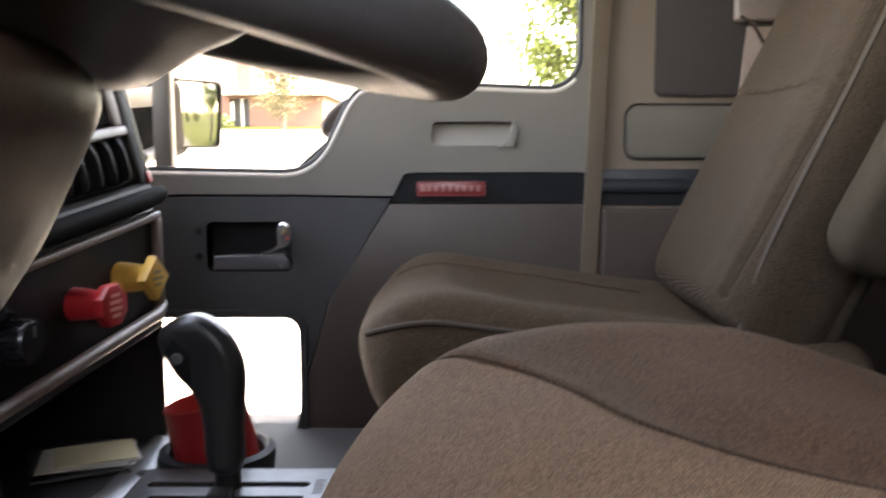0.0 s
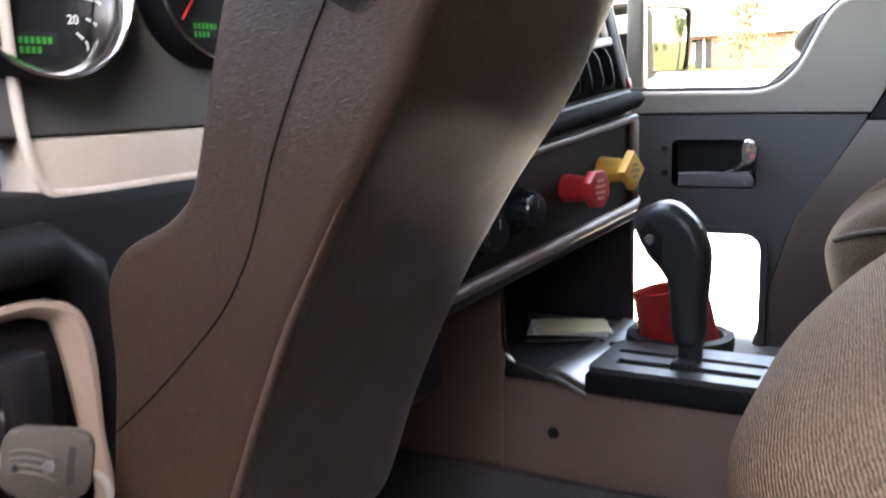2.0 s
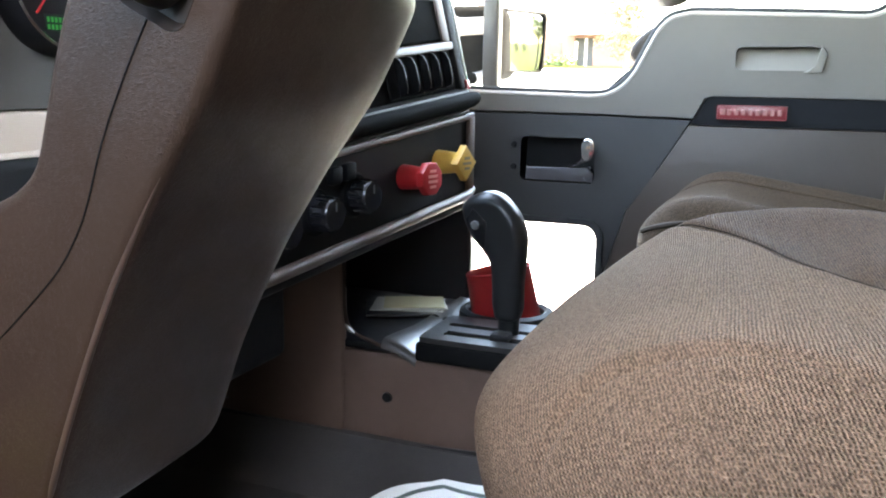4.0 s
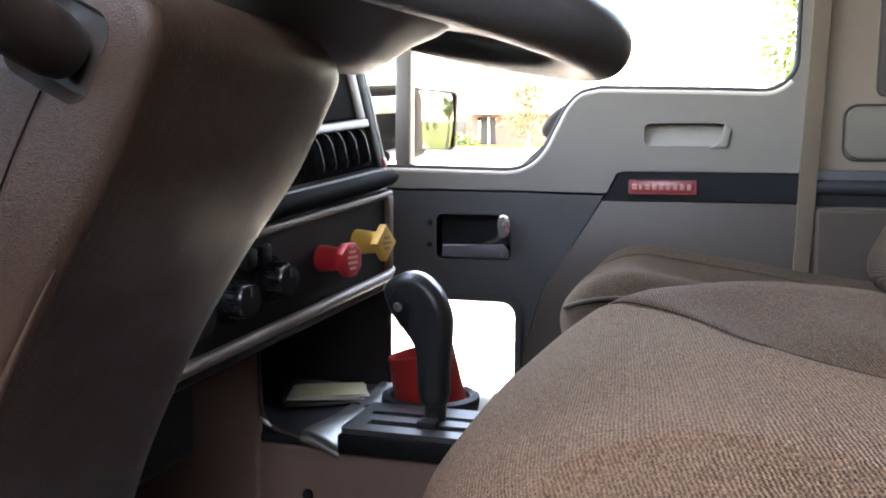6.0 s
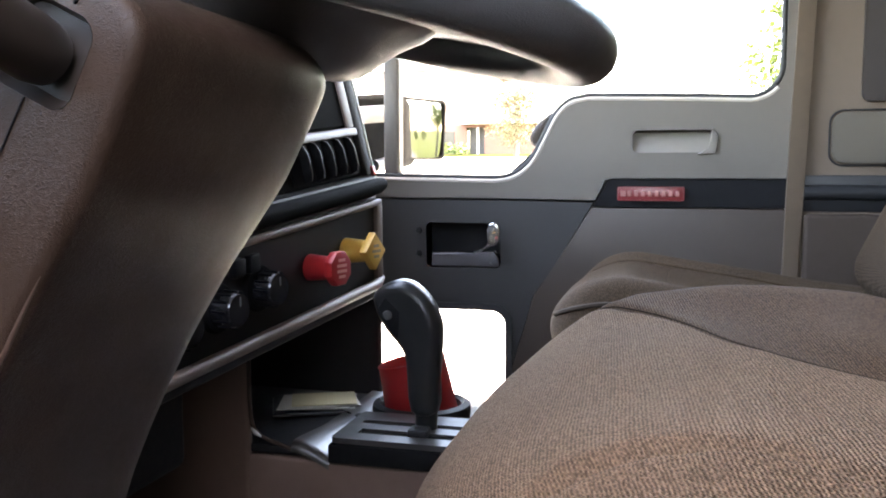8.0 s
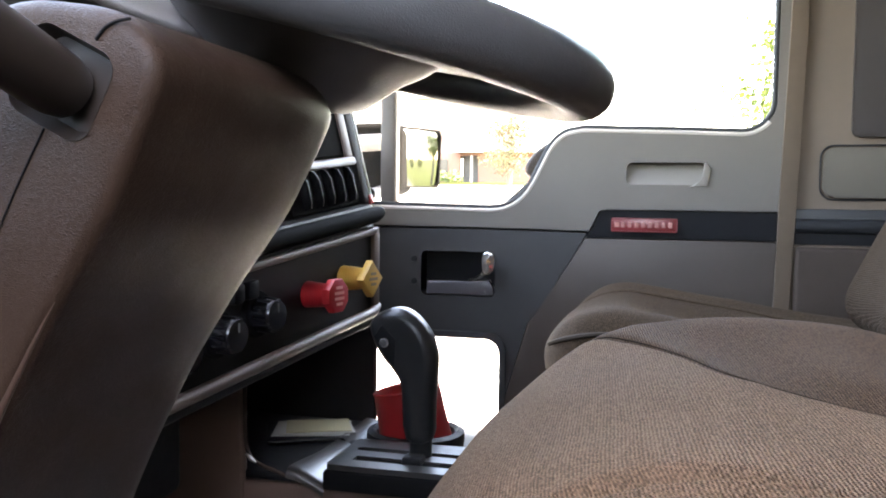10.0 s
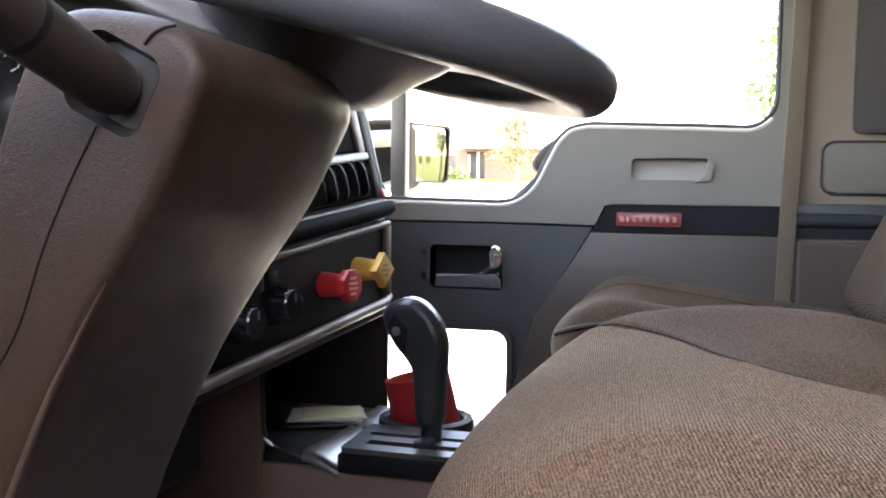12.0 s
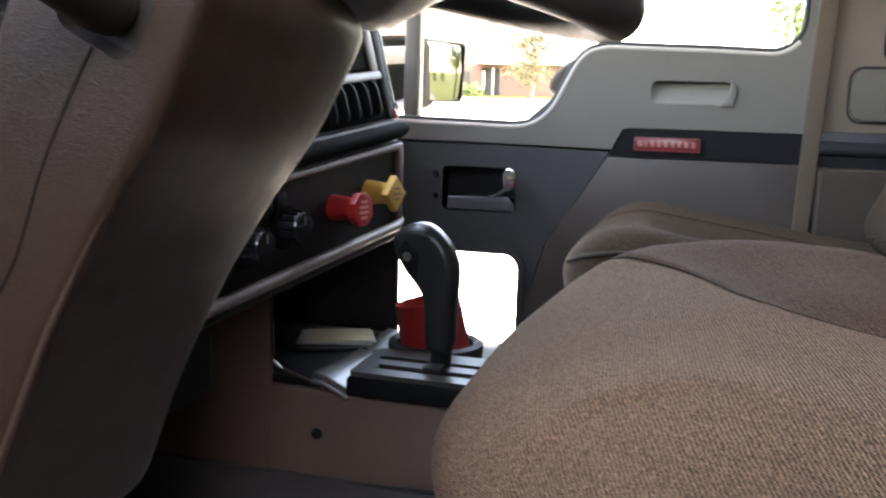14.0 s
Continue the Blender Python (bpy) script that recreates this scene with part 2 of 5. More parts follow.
def lathe(profile, m, seg=32):
    """Turned about its own z; profile of (radius, z)."""
    bm = bmesh.new()
    rings = []
    for r, z in profile:
        if r < 1e-6:
            rings.append([bm.verts.new((0, 0, z))])
        else:
            rings.append([bm.verts.new((r * math.cos(2 * math.pi * j / seg), r * math.sin(2 * math.pi * j / seg), z)) for j in range(seg)])
    for a, b in zip(rings, rings[1:]):
        for j in range(seg):
            if len(a) == 1 and len(b) == 1:
                continue
            if len(a) == 1:
                bm.faces.new((a[0], b[(j + 1) % seg], b[j]))
            elif len(b) == 1:
                bm.faces.new((a[j], a[(j + 1) % seg], b[0]))
            else:
                bm.faces.new((a[j], a[(j + 1) % seg], b[(j + 1) % seg], b[j]))
    return move(bm, m)


def sheet(fn, nu, nv, closed_u=False):
    """A grid surface from fn(u, v), u and v from 0 to 1."""
    bm = bmesh.new()
    g = [[bm.verts.new(fn(i / (nu if closed_u else nu - 1), j / (nv - 1))) for j in range(nv)] for i in range(nu)]
    for i in range(nu if closed_u else nu - 1):
        for j in range(nv - 1):
            bm.faces.new((g[i][j], g[(i + 1) % nu][j], g[(i + 1) % nu][j + 1], g[i][j + 1]))
    return bm


def facing(at, ahead, up=(0, 0, 1)):
    """A frame whose z points ahead and whose y is as near to up as may be."""
    z = Vector(ahead).normalized()
    x = Vector(up).cross(z).normalized()
    y = z.cross(x)
    m = Matrix((x, y, z)).transposed().to_4x4()
    m.translation = at
    return m


def text_mesh(words, size, m, thick=0.0002):
    cu = bpy.data.curves.new("words", "FONT")
    cu.body, cu.size, cu.align_x, cu.align_y, cu.extrude = words, size, "CENTER", "CENTER", thick
    ob = bpy.data.objects.new("words", cu)
    me = bpy.data.meshes.new_from_object(ob)
    bm = bmesh.new()
    bm.from_mesh(me)
    bpy.data.objects.remove(ob)
    bpy.data.curves.remove(cu)
    bpy.data.meshes.remove(me)
    return move(bm, m)


# ---- materials ----
TRIM = material("grey_trim", (0.034, 0.032, 0.031), 0.55, 0.1, 60, 0.35, 900, spec=0.25)
DOOR_UP = material("door_upper_trim", (0.088, 0.073, 0.059), 0.6, 0.08, 60, 0.35, 900)
BROWN = material("brown_trim", (0.038, 0.025, 0.018), 0.5, 0.12, 60, 0.35, 900)
DARK = material("dark_trim", (0.017, 0.017, 0.018), 0.5, 0.15, 60, 0.3, 900, spec=0.15)
BLACK = material("black_plastic", (0.008, 0.008, 0.009), 0.4, 0.2, 80, 0.1, 1200, spec=0.2)
GLOSSY = material("gloss_black", (0.012, 0.012, 0.014), 0.16, 0.15, 40)
SOFT = material("pillar_trim", (0.098, 0.071, 0.052), 0.65, 0.06, 60, 0.3, 700, spec=0.2)
BEIGE = material("beige_trim", (0.38, 0.33, 0.28), 0.6, 0.05, 50, 0.2, 800)
COWL = material("grained_column_trim", (0.0315, 0.0188, 0.0132), 0.40, 0.10, 40, 0.5, 820, kind="leather", stretch=(0.40, 0.6, 1.0), spec=0.13)
WHEEL = material("wheel_leather", (0.050, 0.048, 0.048), 0.42, 0.12, 60, 0.3, 600, kind="leather")
PAD = material("wheel_pad", (0.084, 0.074, 0.068), 0.42, 0.12, 60, 0.3, 700)
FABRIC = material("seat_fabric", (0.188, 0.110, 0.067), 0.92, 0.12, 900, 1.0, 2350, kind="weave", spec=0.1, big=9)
# Seat weave darkened to carry the dim light on the passenger seat.
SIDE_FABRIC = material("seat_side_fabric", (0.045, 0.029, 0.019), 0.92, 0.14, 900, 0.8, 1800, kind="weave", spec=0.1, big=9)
# FABRIC darkened: shade on the bolster's far slope, put into the colour
FABRIC_SHADE = material("seat_bolster_shade", (0.100, 0.055, 0.032), 0.92, 0.14, 900, 1.0, 2250, kind="weave", spec=0.1, big=9)
VINYL = material("seat_vinyl", (0.034, 0.025, 0.017), 0.8, 0.2, 90, 0.8, 380, kind="leather", spec=0.02)
SEAM = material("seam_thread", (0.028, 0.017, 0.011), 0.95, 0.1, 300, spec=0.02)
STRIP = material("black_strip", (0.007, 0.007, 0.008), 0.55, 0.15, 80, 0.2, 900, spec=0.08)
VENT = material("matt_black_vent", (0.008, 0.008, 0.008), 0.72, 0.2, 80, spec=0.01)
SOFT_BROWN = material("pale_brown_bezel", (0.115, 0.080, 0.067), 0.5, 0.1, 60, 0.2, 800)
SATIN = material("worn_shiny_plastic", (0.040, 0.035, 0.032), 0.31, 0.05, 40)
SMOOTH = material("smooth_brown_plastic", (0.022, 0.017, 0.0145), 0.42, 0.1, 60, spec=0.35)
GRIP = material("smooth_black_grip", (0.016, 0.017, 0.018), 0.33, 0.12, 60, 0.1, 900)
EDGE = material("edge_trim", (0.080, 0.056, 0.039), 0.65, 0.1, 60, 0.3, 700, spec=0.15)
RIB = material("ribbed_rubber", (0.028, 0.034, 0.036), 0.55, 0.15, 80, 0.2, 600)
PLATE = material("dark_satin_plate", (0.032, 0.031, 0.030), 0.35, 0.1, 80, spec=0.35)
FELT = material("wall_pad_fabric", (0.085, 0.072, 0.058), 0.9, 0.12, 700, 0.4, 900, spec=0.1)
# Between FABRIC and SIDE_FABRIC in tone; the colour carries this cushion's weaker light.
P_CLOTH_DIM = material("dimmed_cushion_cloth", (0.065, 0.042, 0.027), 0.92, 0.14, 900, 0.8, 1800, kind="weave", spec=0.1, big=9)
LOW_WALL = material("lower_wall_trim", (0.040, 0.028, 0.022), 0.7, 0.12, 60, 0.35, 900, spec=0.1)
CONSOLE = material("brown_console_trim", (0.112, 0.072, 0.056), 0.55, 0.12, 60, 0.35, 900, spec=0.25)
THREAD = material("seam_piping", (0.055, 0.042, 0.032), 0.8, 0.1, 300, spec=0.1)
CARPET = material("dark_floor_mat", (0.040, 0.036, 0.035), 0.9, 0.25, 90, 0.7, 500)
RED = material("red_plastic", (0.42, 0.018, 0.022), 0.4, 0.08, 50)
CUP_RED = material("dull_red_plastic", (0.3, 0.014, 0.014), 0.5, 0.12, 50)
YELLOW = material("yellow_plastic", (0.68, 0.40, 0.08), 0.45, 0.08, 60)
TAG = material("yellow_tag", (0.9, 0.78, 0.03), 0.45, 0.04, 80)
KEY_GREY = material("worn_key_plastic", (0.050, 0.044, 0.038), 0.45, 0.2, 220, 0.3, 900)
BAND = material("pale_ring_band", (0.42, 0.40, 0.36), 0.35, 0.1, 120, metal=0.5)
SLEEVE = material("clear_sleeve_plastic", (0.085, 0.072, 0.060), 0.2, 0.1, 120)
INK = material("ink", (0.02, 0.018, 0.018), 0.6, 0.1, 50)
KNOB_INK = material("knob_print", (0.30, 0.22, 0.12), 0.5, 0.1, 50)
RED_INK = material("knob_print_red", (0.75, 0.32, 0.28), 0.5, 0.1, 50)
CHROME = material("chrome", (0.8, 0.79, 0.77), 0.12, 0.04, 60, metal=1.0)
STEEL = material("satin_metal", (0.5, 0.49, 0.47), 0.32, 0.08, 80, metal=1.0)
SILVER = material("silver_plastic", (0.10, 0.10, 0.098), 0.35, 0.08, 80)
BADGE = material("red_badge", (0.135, 0.012, 0.013), 0.35, 0.12, 80)
MARK = material("worn_badge_metal", (0.26, 0.11, 0.10), 0.4, 0.1, 80, metal=0.6)
PAPER = material("white_paper", (0.85, 0.86, 0.83), 0.7, 0.02, 60, 0.1, 200)
LEAF_PAPER = material("grey_paper", (0.42, 0.41, 0.37), 0.7, 0.04, 60)
NOTE = material("yellowed_paper", (0.40, 0.36, 0.22), 0.7, 0.05, 60)
BEZEL_PALE = material("pale_pink_bezel", (0.26, 0.19, 0.155), 0.45, 0.06, 60, spec=0.4)
MARKING = material("dial_marking", (0.42, 0.42, 0.40), 0.6, 0.05, 60)
PAPER_INK = material("paper_print", (0.10, 0.13, 0.12), 0.7, 0.1, 60)
PANEL = material("instrument_panel", (0.080, 0.079, 0.076), 0.6, 0.08, 70, 0.2, 1000, spec=0.2)
RUBBER = material("black_rubber", (0.015, 0.015, 0.015), 0.7, 0.2, 80, 0.2, 600)
WEBBING = material("belt_webbing", (0.20, 0.140, 0.115), 0.8, 0.06, 300, 0.5, 1500)
HEADLINER = material("headliner", (0.11, 0.098, 0.085), 0.9, 0.06, 120, 0.4, 500)
PAINT = material("truck_paint", (0.75, 0.75, 0.76), 0.25, 0.03, 8, coat=0.5)
MIRROR = material("mirror_glass", (0.34, 0.35, 0.34), 0.012, 0.01, 5, metal=1.0)
LIT_CUP = material("lit_cup_trim", (0.165, 0.145, 0.125), 0.6, 0.06, 60, 0.3, 700, spec=0.2)
LEDGE = material("worn_shiny_ledge", (0.06, 0.055, 0.056), 0.24, 0.08, 60)
EDGE_PALE = material("pale_edge_bead", (0.30, 0.31, 0.27), 0.4, 0.08, 60)
DARK_PAD = material("dark_brown_pad", (0.026, 0.020, 0.018), 0.6, 0.12, 60, 0.35, 900, spec=0.2)
EDGE_GLINT = material("edge_highlight", (0.060, 0.037, 0.028), 0.34, 0.14, 70, 0.2, 700, spec=0.4)
PANE = glass("clear_pane", (0.97, 0.98, 0.97))
GRASS = material("lawn", (0.015, 0.027, 0.006), 0.95, 0.3, 1.5, 0.6, 20, spec=0.03, tint=(0.033, 0.040, 0.011), big=0.06)
CONCRETE = material("pale_concrete", (0.55, 0.53, 0.49), 0.85, 0.1, 6, 0.4, 40, big=0.3)
BRICK = material("red_brick", (0.13, 0.062, 0.044), 0.85, 0.18, 9, 0.4, 30, big=0.6)
MORTAR = material("mortar_fascia", (0.5, 0.45, 0.4), 0.85, 0.1, 4)
ASPHALT = material("worn_asphalt", (0.06, 0.058, 0.055), 0.95, 0.15, 12, 0.5, 60, spec=0.05, big=0.4)
ROOFING = material("roof_shingle", (0.16, 0.14, 0.13), 0.85, 0.2, 8)
STUCCO = material("pale_pink_wall", (0.26, 0.19, 0.16), 0.85, 0.08, 3, big=0.4)
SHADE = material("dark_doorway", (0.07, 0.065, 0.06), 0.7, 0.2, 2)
BARK = material("bark", (0.06, 0.045, 0.032), 0.9, 0.25, 12, 0.8, 40)
LEAF = material("leaves", (0.026, 0.042, 0.010), 0.7, 0.3, 3, spec=0.1, tint=(0.07, 0.09, 0.025), big=0.8)
LEAF_B = material("autumn_leaves", (0.040, 0.045, 0.020), 0.7, 0.3, 3, spec=0.1, tint=(0.080, 0.073, 0.042), big=0.8)
BUSH = material("bush_leaves", (0.045, 0.075, 0.02), 0.6, 0.3, 4, tint=(0.08, 0.11, 0.035), big=1.0)


def glow(name, color, strength):
    m = bpy.data.materials.new(name)
    m.use_nodes = True
    b = m.node_tree.nodes["Principled BSDF"]
    b.inputs["Base Color"].default_value = (*color, 1)
    b.inputs["Emission Color"].default_value = (*color, 1)
    b.inputs["Emission Strength"].default_value = strength
    return m


GREEN = glow("green_display", (0.006, 0.16, 0.02), 0.0025)

# ---- cab shell ----
FLOOR, DOOR_Y = 0.20, 1.63
LEFT = -0.36
solo("floor", box((-1.0, LEFT, FLOOR - 0.05), (1.05, 1.72, FLOOR), 0), CARPET, "dark ribbed rubber and carpet cab floor", "floor", kind="structure", smooth=False)
solo("ceiling", box((-0.42, LEFT - 0.04, 1.56), (1.1, 1.74, 1.60), 0), HEADLINER, "beige fabric cab ceiling", "ceiling", kind="structure", smooth=False)
solo("wall_rear", box((1.0, LEFT - 0.04, FLOOR - 0.05), (1.05, 1.74, 1.56), 0), BROWN, "brown padded rear wall of the cab", "wall", kind="structure", smooth=False)
solo("wall_front", box((-1.0, LEFT - 0.04, FLOOR - 0.05), (-0.95, 1.74, 0.84), 0), DARK, "dark firewall below the windscreen", "wall", kind="structure", smooth=False)
# Unseen wall; its opening is sized to limit light from the driver's side.
solo("wall_driver_unseen", holed([(-0.95, FLOOR), (1.0, FLOOR), (1.0, 1.56), (-0.42, 1.56), (-0.86, 0.86), (-0.95, 0.84)], [rounded(-0.42, 0.97, 0.32, 1.50, 0.04)], "y", LEFT - 0.04, LEFT), BROWN, "unseen brown wall, its opening sized to limit light", "wall", kind="structure", smooth=False)
for nm, y0, y1 in (("pillar_driver", LEFT - 0.04, LEFT + 0.04), ("pillar_passenger", 1.62, 1.72)):
    solo(nm, prism([(-0.95, 0.84), (-0.86, 0.84), (-0.36, 1.56), (-0.44, 1.56)], "y", y0, y1), BROWN, "sloping brown windscreen pillar", "pillar", kind="structure", smooth=False)
ws = thing("window_windscreen", (-0.9, 0.85, 0.84), "clear sloping windscreen glass", "window", kind="structure")
part("pane", prism([(-0.945, 0.845), (-0.940, 0.845), (-0.435, 1.558), (-0.44, 1.558)], "y", LEFT + 0.042, 1.618), PANE, ws, smooth=False).visible_shadow = False
solo("cowl_top", box((-0.96, LEFT, 0.80), (-0.62, 1.62, 0.845), 0.01), DARK, "dark dashboard top below the windscreen", "dashboard", kind="structure")


# ---- passenger door ----
door = thing("door_1", (0, DOOR_Y, FLOOR), "grey moulded passenger door with stepped window", "door", kind="structure")


def sill_curve():
    """Upper edge of the door's trim: low at the front, then a rounded step up to the rear sill."""
    return smoothed([(a, b, 0) for a, b in ((-0.30, 0.698), (-0.272, 0.702), (-0.245, 0.716), (-0.222, 0.742), (-0.20, 0.785), (-0.178, 0.826), (-0.15, 0.852), (-0.11, 0.862))], 5)


step = [(v.x, v.y) for v in sill_curve()]
SILL = [(-0.62, 0.704)] + step + [(0.10, 0.856), (0.196, 0.852)] + [(0.196 + 0.055 * math.sin(radians(a)), 0.907 - 0.055 * math.cos(radians(a))) for a in range(10, 91, 10)]


def beside(line, off):
    """The line of (x, z) moved off to its right-hand side."""
    out = []
    for i, (a, b) in enumerate(line):
        p, q = line[max(0, i - 1)], line[min(len(line) - 1, i + 1)]
        d = math.dist(p, q)
        out.append((a + (q[1] - p[1]) / d * off, b - (q[0] - p[0]) / d * off))
    return out


EDGE_LINE = beside(SILL, 0.0075)
# the trim is built in upper, middle and lower panels that butt on shaped seams
upper = EDGE_LINE + [(0.2595, 1.42), (0.282, 1.42), (0.282, 0.694), (-0.060, 0.694), (-0.074, 0.690), (-0.093, 0.650)] + [(-0.30, 0.653), (-0.62, 0.654)]
part("upper_panel", holed(upper, [rounded(-0.022, 0.744, 0.130, 0.788, 0.012)], "y", DOOR_Y, DOOR_Y + 0.05), DOOR_UP, door, "light grey grained upper door panel")
part("trim_strip", prism([(-0.098, 0.6375), (-0.093, 0.646), (-0.070, 0.690), (-0.058, 0.692), (0.281, 0.692), (0.281, 0.6375)], "y", DOOR_Y + 0.004, DOOR_Y + 0.05), STRIP, door, "black trim strip across the door")
part("armrest_panel", prism([(-0.1015, 0.635), (0.282, 0.635), (0.282, FLOOR - 0.1), (-0.305, FLOOR - 0.1), (-0.260, 0.30), (-0.2145, 0.458), (-0.1885, 0.4875)], "y", DOOR_Y + 0.001, DOOR_Y + 0.05, 0.003, 2), BROWN, door, "brown lower door panel")
part("front_panel", holed([(-0.62, 0.6485), (-0.30, 0.6485), (-0.098, 0.645), (-0.190, 0.488), (-0.216, 0.458), (-0.262, 0.30), (-0.307, FLOOR - 0.1), (-0.62, FLOOR - 0.1)],
     [rounded(-0.447, 0.506, -0.286, 0.601, 0.012), rounded(-0.57, 0.118, -0.270, 0.422, 0.032)], "y", DOOR_Y + 0.002, DOOR_Y + 0.05), TRIM, door, "dark grey forward door panel")
cup_face = [(DOOR_Y + 0.040, 0.7905), (DOOR_Y + 0.026, 0.7885), (DOOR_Y + 0.019, 0.776), (DOOR_Y + 0.012, 0.760), (DOOR_Y + 0.003, 0.7425), (DOOR_Y + 0.040, 0.7425)]
# Paler than the door trim: window light on the scoop is in the colour.
part("pull_cup", prism(cup_face, "x", -0.0235, 0.1315), LIT_CUP, door, "recessed pull cup, paler for window light")
part("cup_lip", prism([(0.100, 0.740), (0.134, 0.742), (0.140, 0.775), (0.128, 0.79), (0.124, 0.752)], "y", DOOR_Y - 0.006, DOOR_Y + 0.004, 0.002), LIT_CUP, door)
pocket = part("handle_pocket", recess(rounded(-0.447, 0.506, -0.286, 0.601, 0.012), DOOR_Y + 0.004, DOOR_Y + 0.048), BLACK, door, "black recessed handle pocket")
part("pocket_ledge", prism([(-0.437, 0.508), (-0.2885, 0.508), (-0.290, 0.526), (-0.302, 0.541), (-0.345, 0.537), (-0.435, 0.537)], "y", DOOR_Y + 0.006, DOOR_Y + 0.042, 0.004, 3), LEDGE, pocket, "shiny worn ledge")
latch = part("latch_handle", prism([(v.x, v.y) for v in smoothed([(-0.302, 0.556, 0), (-0.3065, 0.575, 0), (-0.306, 0.596, 0), (-0.299, 0.6035, 0), (-0.288, 0.603, 0), (-0.2815, 0.594, 0), (-0.2815, 0.574, 0), (-0.287, 0.560, 0)], 4, closed=True)], "y", DOOR_Y - 0.034, DOOR_Y - 0.018, 0.004, 3), CHROME, door, "chrome door latch handle")
part("latch_arm", tube(smoothed([(-0.345, DOOR_Y + 0.022, 0.540), (-0.325, DOOR_Y + 0.004, 0.547), (-0.308, DOOR_Y - 0.014, 0.557), (-0.298, DOOR_Y - 0.024, 0.568)], 5), [0.004] * 5 + [0.005] * 5 + [0.006] * 6, 12), CHROME, latch)
for z in (0.583, 0.535):
    part("lock_button", lathe([(0, 0.004), (0.006, 0.003), (0.007, 0)], facing((-0.462, DOOR_Y, z), (0, -1, 0)), 12), BLACK, door)
badge = part("badge", box((-0.048, DOOR_Y - 0.004, 0.651), (0.078, DOOR_Y + 0.006, 0.676), 0.002), BADGE, door, "red badge with raised metal marks")
part("badge_rim", holed(rounded(-0.0495, 0.6495, 0.0795, 0.6775, 0.003), [rounded(-0.0478, 0.6512, 0.0778, 0.6758, 0.002)], "y", DOOR_Y - 0.005, DOOR_Y + 0.004), BADGE, badge)
for i in range(9):
    w = 0.010 if i else 0.014
    x = -0.043 + i * 0.0132
    part("mark", box((x, DOOR_Y - 0.0052, 0.658), (x + w * 0.75, DOOR_Y - 0.002, 0.670), 0.0008, 1), MARK, badge)
part("lower_window_seal", holed(rounded(-0.58, 0.108, -0.260, 0.432, 0.038), [rounded(-0.566, 0.122, -0.274, 0.418, 0.03)], "y", DOOR_Y - 0.006, DOOR_Y + 0.055), RUBBER, door)
part("lower_pane", box((-0.575, DOOR_Y + 0.028, 0.112), (-0.265, DOOR_Y + 0.033, 0.428), 0), PANE, door, smooth=False).visible_shadow = False
seal = [(x, DOOR_Y + 0.010, z) for x, z in beside(SILL, 0.003)] + [(0.255, DOOR_Y + 0.010, 1.40)]
part("window_seal", tube(seal, 0.0058, 10), RUBBER, door, "black rubber window seal")
# Beige puts the sunlit highlight along the sill edge into the colour.
part("sill_edge", tube([(x, DOOR_Y + 0.003, z) for x, z in beside(SILL, 0.0100)[:-4]], 0.0045, 8), BEIGE, door, "sill edge, pale for its sunlit highlight")
part("window_pane", prism([(-0.62, 0.70), (-0.28, 0.69), (-0.11, 0.84), (0.252, 0.84), (0.252, 1.42), (-0.40, 1.42), (-0.62, 1.1)], "y", DOOR_Y + 0.028, DOOR_Y + 0.032), PANE, door, smooth=False).visible_shadow = False
part("window_header", box((-0.45, DOOR_Y, 1.42), (0.282, DOOR_Y + 0.05, 1.56), 0.004), DOOR_UP, door)
part("door_skin", holed([(-0.66, 0.70), (-0.29, 0.695), (-0.12, 0.845), (0.26, 0.845), (0.30, 0.845), (0.30, 0.0), (-0.66, 0.0)], [rounded(-0.58, 0.11, -0.26, 0.43, 0.03)], "y", DOOR_Y + 0.056, DOOR_Y + 0.066), PAINT, door)
part("backing", holed([(-0.65, 0.69), (-0.30, 0.685), (-0.13, 0.835), (0.25, 0.835), (0.285, 0.835), (0.285, 0.0), (-0.65, 0.0)], [rounded(-0.58, 0.11, -0.26, 0.43, 0.03)], "y", DOOR_Y + 0.0515, DOOR_Y + 0.0545), RUBBER, door, smooth=False)
part("vent_post", box((-0.545, DOOR_Y + 0.015, 0.70), (-0.511, DOOR_Y + 0.05, 1.45), 0.006, 3), DOOR_UP, door)

# ---- passenger-side post and wall behind the door ----
part_wall = solo("wall_passenger", box((0.285, DOOR_Y, FLOOR - 0.05), (1.0, DOOR_Y + 0.08, 1.56), 0.006), SOFT, "pale grey moulded side trim behind the door", "wall", kind="structure")
BASE[part_wall] = Vector((0, 0, 0))
part("edge_bead", prism([(0.253, FLOOR), (0.283, FLOOR), (0.2955, 0.7), (0.305, 1.0), (0.315, 1.5), (0.284, 1.5), (0.275, 1.0), (0.265, 0.7)], "y", DOOR_Y - 0.016, DOOR_Y - 0.001, 0.009, 4), EDGE, part_wall, "soft brown-grey edge trim")
part("dark_panel", prism(rounded(0.389, 0.835, 0.72, 1.40, 0.012), "y", DOOR_Y - 0.012, DOOR_Y, 0.006), DARK_PAD, part_wall, "dark padded panel")
part("pad", prism(rounded(0.341, 0.722, 0.600, 0.816, 0.022), "y", DOOR_Y - 0.010, DOOR_Y, 0.004, 3), FELT, part_wall, "rounded brown-grey fabric pad")
part("pad_line", tube([(x, DOOR_Y - 0.003, z) for x, z in rounded(0.337, 0.718, 0.604, 0.820, 0.024)], 0.0018, 6, closed=True), DARK, part_wall)
part("groove", box((0.2955, DOOR_Y - 0.004, 0.632), (0.99, DOOR_Y + 0.002, 0.700), 0.002), BLACK, part_wall)
